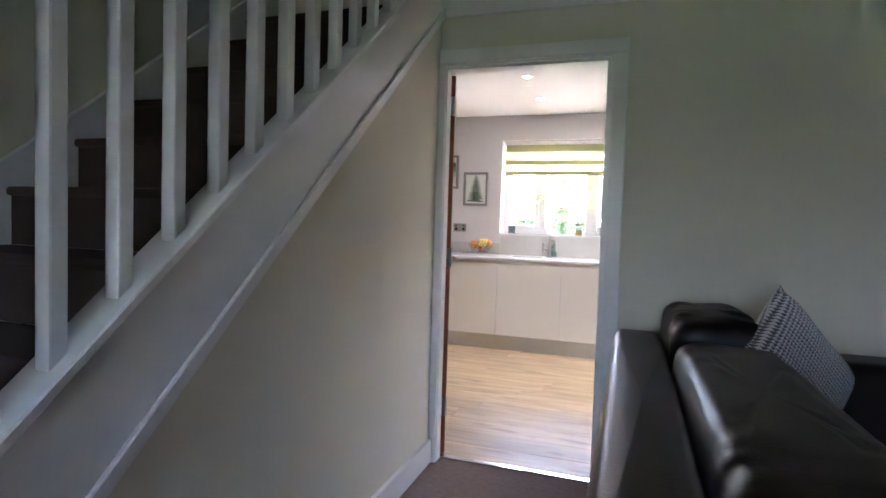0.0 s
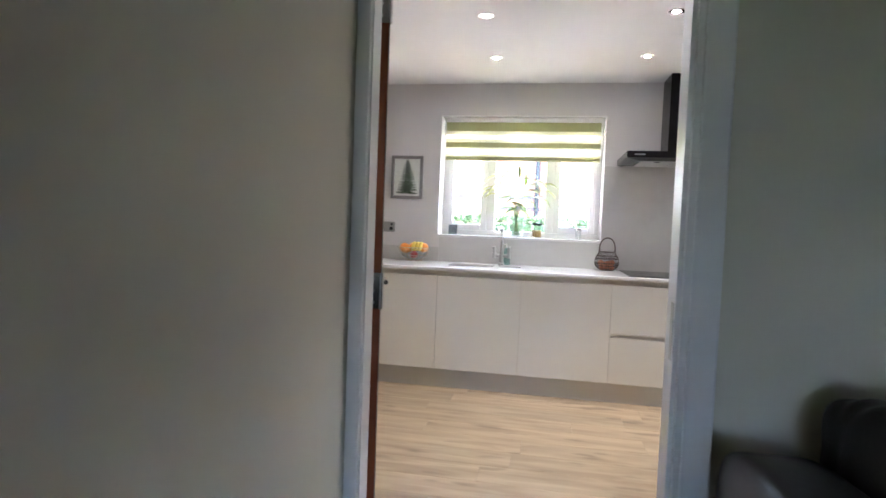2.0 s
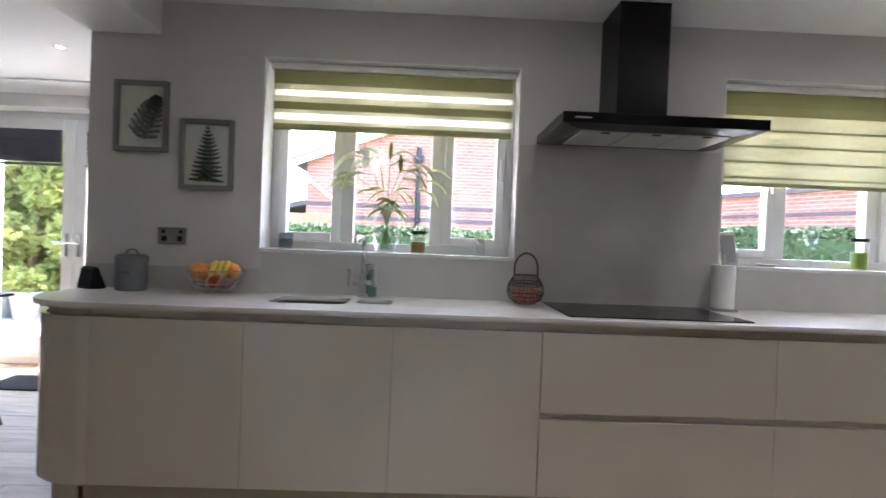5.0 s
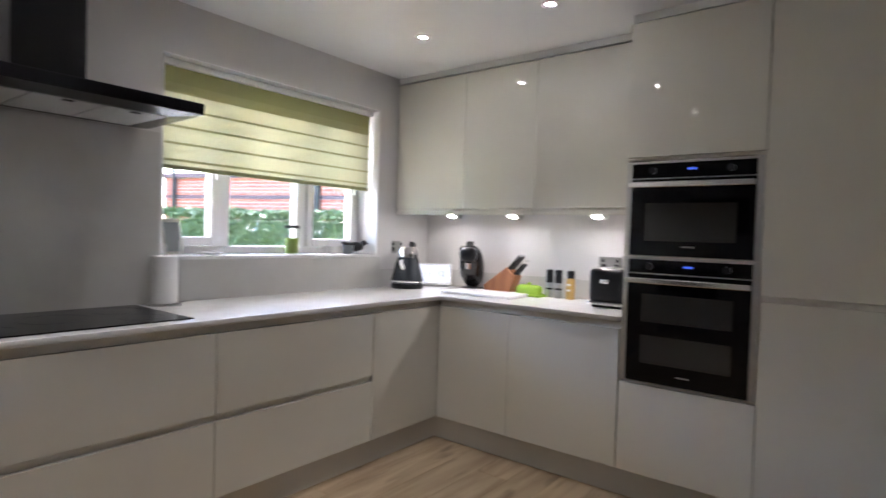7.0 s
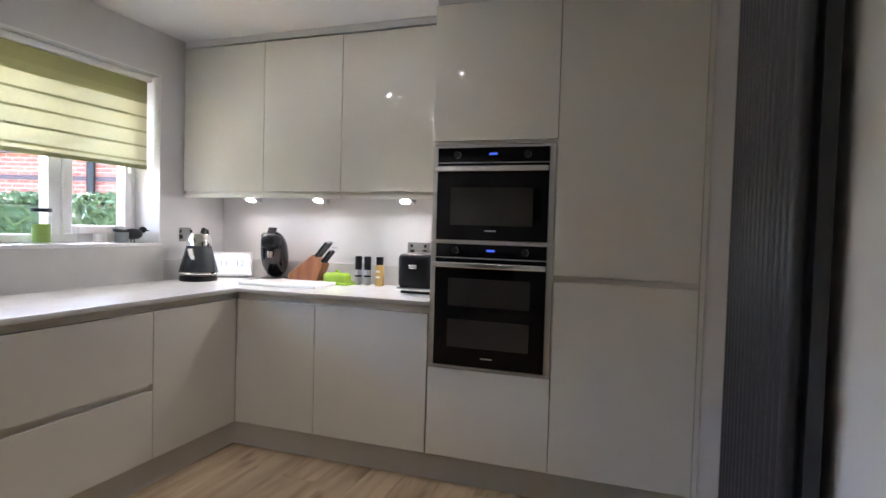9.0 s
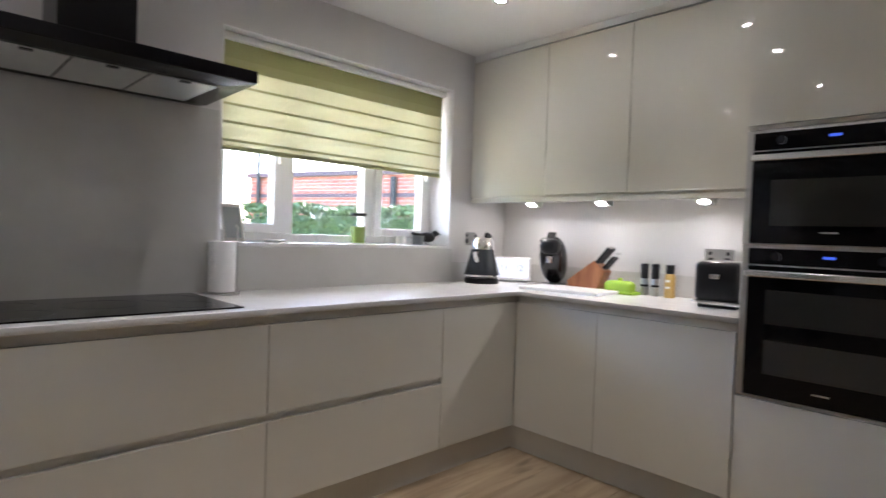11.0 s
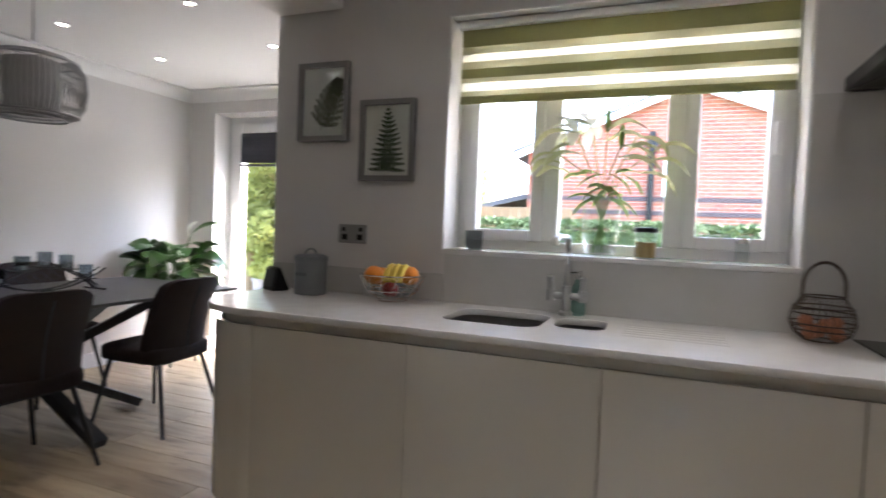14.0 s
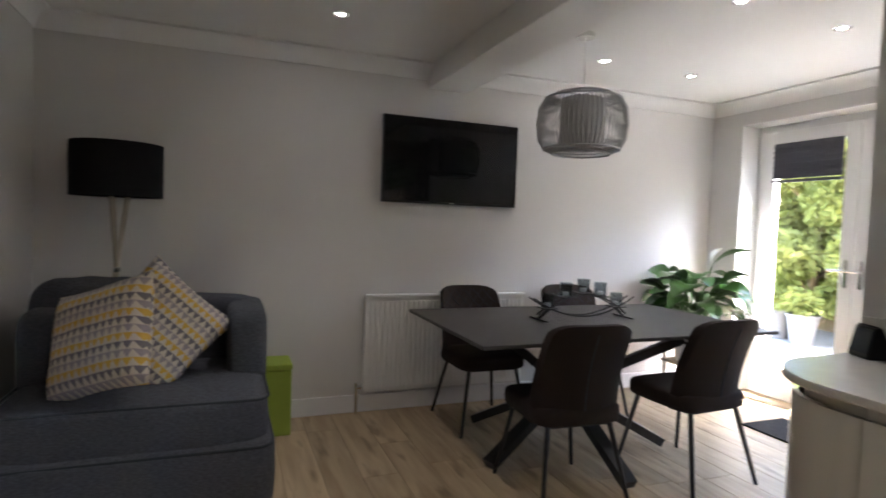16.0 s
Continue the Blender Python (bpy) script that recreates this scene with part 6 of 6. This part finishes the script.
for s in (-1, 1):
    bm = bar(bmesh.new(), (-0.09, s * 0.31, 0.006), (0.09, s * 0.31, 0.006), 0.014, 0.01)
    bar(bm, (0, s * 0.31, 0.006), (0, s * 0.235, 0.075), 0.014, 0.012)
    part("foot", bm, BLACK_METAL, cd)
for k in range(5):
    y = -0.25 + 0.125 * k
    z = 0.16 - 0.125 * (y / 0.3) ** 2
    pl_ = part("plate", B(-0.045, 0.045, y - 0.045, y + 0.045, z - 0.004, z + 0.002), BLACK_METAL, cd)
    part("glass_cup", turned(bmesh.new(), [(0.034, 0.002), (0.037, 0.006), (0.039, 0.085), (0.036, 0.085), (0.034, 0.01)], 22, (0, y, z)), SMOKE, pl_, "smoked glass tea-light cup", smooth=50)
    part("candle", turned(bmesh.new(), [(0.02, 0.009), (0.02, 0.03), (0, 0.031)], 16, (0, y, z)), PAPER, pl_)

# pendant
pd = thing("pendant_lamp", "grey ribbed wire drum pendant over the table", "pendant lamp", pose(-3.62, 6.72, 1.895))
PR = [(0.16, -0.165), (0.21, -0.14), (0.242, -0.085), (0.252, 0.0), (0.242, 0.085), (0.21, 0.14), (0.16, 0.165)]
for k in range(64):
    a = 2 * math.pi * k / 64
    part("rib", loft_wire(bmesh.new(), [(r * math.cos(a), r * math.sin(a), z) for r, z in PR], 0.0042, 4), SHADE_GREY, pd) if k == 0 else None
rib = [o for o in pd.children if o.name.startswith("rib")][0]
for k in range(1, 64):
    o = new("rib", rib.data)
    o.parent, o.matrix_basis = pd, pose(0, 0, 0, 0, 0, 360 * k / 64)
for r, z in ((0.16, -0.165), (0.16, 0.165), (0.212, -0.14), (0.212, 0.14)):
    part("hoop", loft_wire(bmesh.new(), [(r * math.cos(a * math.pi / 24), r * math.sin(a * math.pi / 24), z) for a in range(48)], 0.006, 6, True), SHADE_GREY, pd)
part("inner_shade", turned(bmesh.new(), [(0.125, -0.14), (0.125, 0.14), (0.122, 0.14), (0.122, -0.14)], 32), SHADE_IN, pd, "pale inner fabric drum", smooth=40)
part("cable", rod(bmesh.new(), (0, 0, 0.0), (0, 0, ZC - 1.895 - 0.03), 0.003, 8), WHITE_PLASTIC, pd)
part("rose", turned(bmesh.new(), [(0.05, ZC - 1.895 - 0.03), (0.05, ZC - 1.895 - 0.006), (0.045, ZC - 1.895)], 24), CHROME, pd, smooth=40)
part("spider", bar(bar(bmesh.new(), (-0.16, 0, 0.165), (0.16, 0, 0.165), 0.006, 0.006), (0, -0.16, 0.165), (0, 0.16, 0.165), 0.006, 0.006), SHADE_GREY, pd)

# peace lily
pp = thing("peace_lily", "large glossy green peace lily in a white pot", "potted plant", pose(-4.27, 8.27, 0))
bm = B(-0.15, 0.15, -0.15, 0.15, 0.28, 0.30)
for x in (-0.13, 0.13):
    for y in (-0.13, 0.13):
        rod(bm, (x, y, 0), (x, y, 0.45), 0.012)
part("stand", bm, OAK_PALE, pp, "pale wooden plant stand")
part("pot", turned(bmesh.new(), [(0.10, 0.30), (0.125, 0.5), (0.128, 0.52), (0.115, 0.52), (0.11, 0.49), (0.0, 0.49)], 28), WHITE_PLASTIC, pp, smooth=50)
rg = random.Random(21)
for k in range(72):
    a = rg.random() * 6.283
    rr = 0.12 + 0.30 * rg.random()
    zz = 0.66 + 0.32 * rg.random() * (1 - 0.4 * rr)
    b = Vector((math.cos(a) * 0.05, math.sin(a) * 0.05, 0.49))
    m_ = Vector((math.cos(a) * rr * 0.55, math.sin(a) * rr * 0.55, zz))
    t = m_ + Vector((math.cos(a) * (0.16 + 0.1 * rg.random()), math.sin(a) * (0.16 + 0.1 * rg.random()), rg.uniform(-0.16, 0.08)))
    bm = blade(bmesh.new(), m_, t, 0.125 + 0.04 * rg.random(), 0.18, 8, rg.uniform(-0.5, 0.5))
    loft_wire(bm, [b, (b + m_) / 2 + Vector((0, 0, 0.04)), m_], 0.004, 5)
    part("leaf", bm, LEAF, pp, smooth=80)
bm = blade(bmesh.new(), (0.12, 0.05, 1.06), (0.36, 0.16, 1.19), 0.12, 0.12, 8, 0.4)
loft_wire(bm, [(0.02, 0, 0.5), (0.07, 0.03, 0.85), (0.12, 0.05, 1.06)], 0.005, 5)
part("leaf", bm, LEAF, pp, smooth=80)
part("spathe", blade(bmesh.new(), (0.12, 0.05, 1.06), (0.20, 0.06, 1.20), 0.09, 0.2, 8, 0.9), PETAL, pp, "white flower spathe", smooth=80)
dm = thing("door_mat", "dark ribbed mat inside the garden door", "mat", pose(-3.35, 8.38, 0))
part("mat", B(-0.35, 0.35, -0.2, 0.2, 0.0, 0.012, bevel=0.004), SHADE_BLACK, dm)

# armchair
ac = thing("armchair", "wide blue-grey woven fabric armchair with dark piping", "armchair", pose(-3.90, 4.53, 0))
ba = part("base", soft(bmesh.new(), 1.0, 1.10, 0.32, (0.05, 0, 0.20), e=0.2, nu=48, nv=14, wrinkle=0.01, wscale=3), SOFA_CLOTH, ac, smooth=60)
part("piping", loft_wire(bmesh.new(), [(x + 0.05, y, 0.335) for x, y in round_rect(-0.485, 0.485, -0.535, 0.535, 0.08)], 0.006, 6, True), PIPING, ba)
sc_ = part("seat_cushion", soft(bmesh.new(), 0.88, 1.05, 0.235, (0.07, 0, 0.425), e=0.28, nu=56, nv=18, wrinkle=0.012, wscale=3), SOFA_CLOTH, ac, smooth=60)
for z in (0.335, 0.525):
    part("piping", loft_wire(bmesh.new(), [(x + 0.06, y, z) for x, y in round_rect(-0.425, 0.425, -0.515, 0.515, 0.07)], 0.006, 6, True), PIPING, sc_)
part("back", soft(bmesh.new(), 0.28, 1.08, 0.68, (-0.40, 0, 0.53), e=0.3, nu=44, nv=18, wrinkle=0.01, wscale=3), SOFA_CLOTH, ac, smooth=60)
bc = part("back_cushion", soft(bmesh.new(), 0.26, 0.66, 0.50, (-0.24, -0.22, 0.73), e=0.42, nu=44, nv=20, wrinkle=0.02, wscale=4), SOFA_CLOTH, ac, smooth=60)
for s in (1, -1):
    am = part("arm", soft(bmesh.new(), 0.62, 0.20, 0.42, (-0.24, s * 0.435, 0.64), e=0.33, nu=40, nv=18, wrinkle=0.012, wscale=4), SOFA_CLOTH, ac, smooth=60)
for x, y in ((0.42, 0.45), (0.42, -0.45), (-0.42, 0.45), (-0.42, -0.45)):
    part("foot", rod(bmesh.new(), (x, y, 0), (x, y, 0.07), 0.025), BLACK, ac)
for nm, m_ in (("a", pose(-3.84, 4.57, 0.78, 62, 42, 82)), ("b", pose(-3.60, 4.38, 0.78, 66, -18, 58))):
    cu_ = thing("scatter_cushion", "yellow, grey and cream triangle patterned cushion on the armchair", "cushion", m_, "triangle cushions")
    part("cover", pillow(bmesh.new(), 0.50, 0.50, 0.17), TRI_CLOTH, cu_, smooth=70)
bx = thing("storage_cube", "lime green fabric storage cube by the wall", "storage box", pose(-4.46, 5.15, 0))
part("box", B(-0.12, 0.12, -0.08, 0.09, 0.0, 0.40, bevel=0.012), LIME_BOX, bx)
part("lid", B(-0.125, 0.125, -0.085, 0.095, 0.40, 0.435, bevel=0.01), LIME_BOX, bx)
fl = thing("floor_lamp", "tripod floor lamp with black drum shade", "floor lamp", pose(-4.42, 4.30, 0))
part("shade", turned(bmesh.new(), [(0.225, 1.395), (0.225, 1.68), (0.222, 1.68), (0.222, 1.395)], 40), SHADE_BLACK, fl, smooth=40)
part("diffuser", turned(bmesh.new(), [(0.0, 1.405), (0.221, 1.405)], 32), SHADE_BLACK, fl)
for k in range(3):
    a = 2.1 * k + 0.6
    part("leg", rod(bmesh.new(), (0.13 * math.cos(a), 0.13 * math.sin(a), 0), (-0.05 * math.cos(a), -0.05 * math.sin(a), 1.40), 0.013, 10), OAK_PALE, fl, smooth=40)
part("clamp", turned(bmesh.new(), [(0.02, 0.985), (0.022, 0.99), (0.022, 1.005), (0.02, 1.01)], 16), CHROME, fl)

# ---- lounge things ----
so = thing("corner_sofa", "dark brown leather corner sofa against the wall", "sofa", pose(0, 0, 0))
part("outer_back", soft(bmesh.new(), 0.20, 2.42, 0.74, (0.052, 2.47, 0.445), e=0.24, nu=60, nv=20, wrinkle=0.01, wscale=3), LEATHER, so, smooth=60)
part("seat_base", B(0.1, 1.05, 1.3, 3.66, 0.06, 0.30, bevel=0.03), LEATHER, so)
part("return_base", B(1.05, 2.9, 2.72, 3.66, 0.06, 0.30, bevel=0.03), LEATHER, so)
part("return_back", soft(bmesh.new(), 2.6, 0.24, 0.62, (1.72, 3.55, 0.45), e=0.28, nu=60, nv=18, wrinkle=0.012, wscale=3), LEATHER, so, smooth=60)
for y0, y1, z, h in ((3.06, 3.64, 0.69, 0.48), (1.78, 3.05, 0.64, 0.48)):
    p = part("back_cushion", soft(bmesh.new(), 0.31, y1 - y0, h, (0.30, (y0 + y1) / 2, z), e=0.3, nu=110, nv=48, wrinkle=0.017, wscale=9), LEATHER, so, smooth=70)
    part("seam", loft_wire(bmesh.new(), [(0.215, (y0 + y1) / 2 + (y1 - y0) / 2 * 0.80 * math.cos(a), z + h / 2 * 0.82 * math.sin(a)) for a in [0.2 + 0.14 * k for k in range(20)]], 0.004, 5), LEATHER, p)
for y0, y1 in ((2.70, 3.45), (2.0, 2.69), (1.35, 1.99)):
    part("seat_cushion", soft(bmesh.new(), 0.72, y1 - y0, 0.20, (0.72, (y0 + y1) / 2, 0.38), e=0.35, nu=44, nv=16, wrinkle=0.015, wscale=4), LEATHER, so, smooth=60)
for x0, x1 in ((1.09, 1.95), (1.96, 2.85)):
    part("seat_cushion", soft(bmesh.new(), x1 - x0, 0.7, 0.20, ((x0 + x1) / 2, 3.08, 0.38), e=0.35, nu=44, nv=16, wrinkle=0.015, wscale=4), LEATHER, so, smooth=60)
cw = thing("scatter_cushion", "white cushion with small black wave pattern on the sofa", "cushion", pose(0.53, 3.14, 0.735, 74, 45, 30))
part("cover", pillow(bmesh.new(), 0.46, 0.46, 0.16), WAVE_CLOTH, cw, smooth=70)
tw = thing("throw", "folded pale patterned throw over the sofa seat", "throw", pose(0.66, 2.42, 0.475))
part("cloth", soft(bmesh.new(), 0.55, 0.62, 0.08, (0, 0, 0), e=0.3, nu=44, nv=12, wrinkle=0.03, wscale=6), THROW, tw, smooth=70)

# ---- floorboards ----
floor_k = struct("floor", B(XT - 0.01, XE, 3.80, YD, -0.1, -0.006), FENCE, "light oak plank floor with knots", "floor")
PL, PW = 1.28, 0.192
rng = random.Random(4)
shared = {}
y, row = 3.80, 0
while y < YD - 0.01:
    w = min(PW, YD - y)
    x = XT - rng.random() * PL
    while x < XE:
        a, b = max(x, XT), min(x + PL, XE)
        if b - a > 0.02:
            key = (round(b - a, 3), round(w, 3))
            if key not in shared:
                bm = B(-(b - a) / 2 + 0.0008, (b - a) / 2 - 0.0008, -w / 2 + 0.0008, w / 2 - 0.0008, -0.006, 0.0, bevel=0.0012, seg=1)
                me = bpy.data.meshes.new("plank")
                bm.to_mesh(me), bm.free()
                me.materials.append(OAK)
                shared[key] = me
            o = new("plank", shared[key])
            o.parent, o.location = floor_k, ((a + b) / 2, y + w / 2, 0)
        x += PL
    y += PW
    row += 1
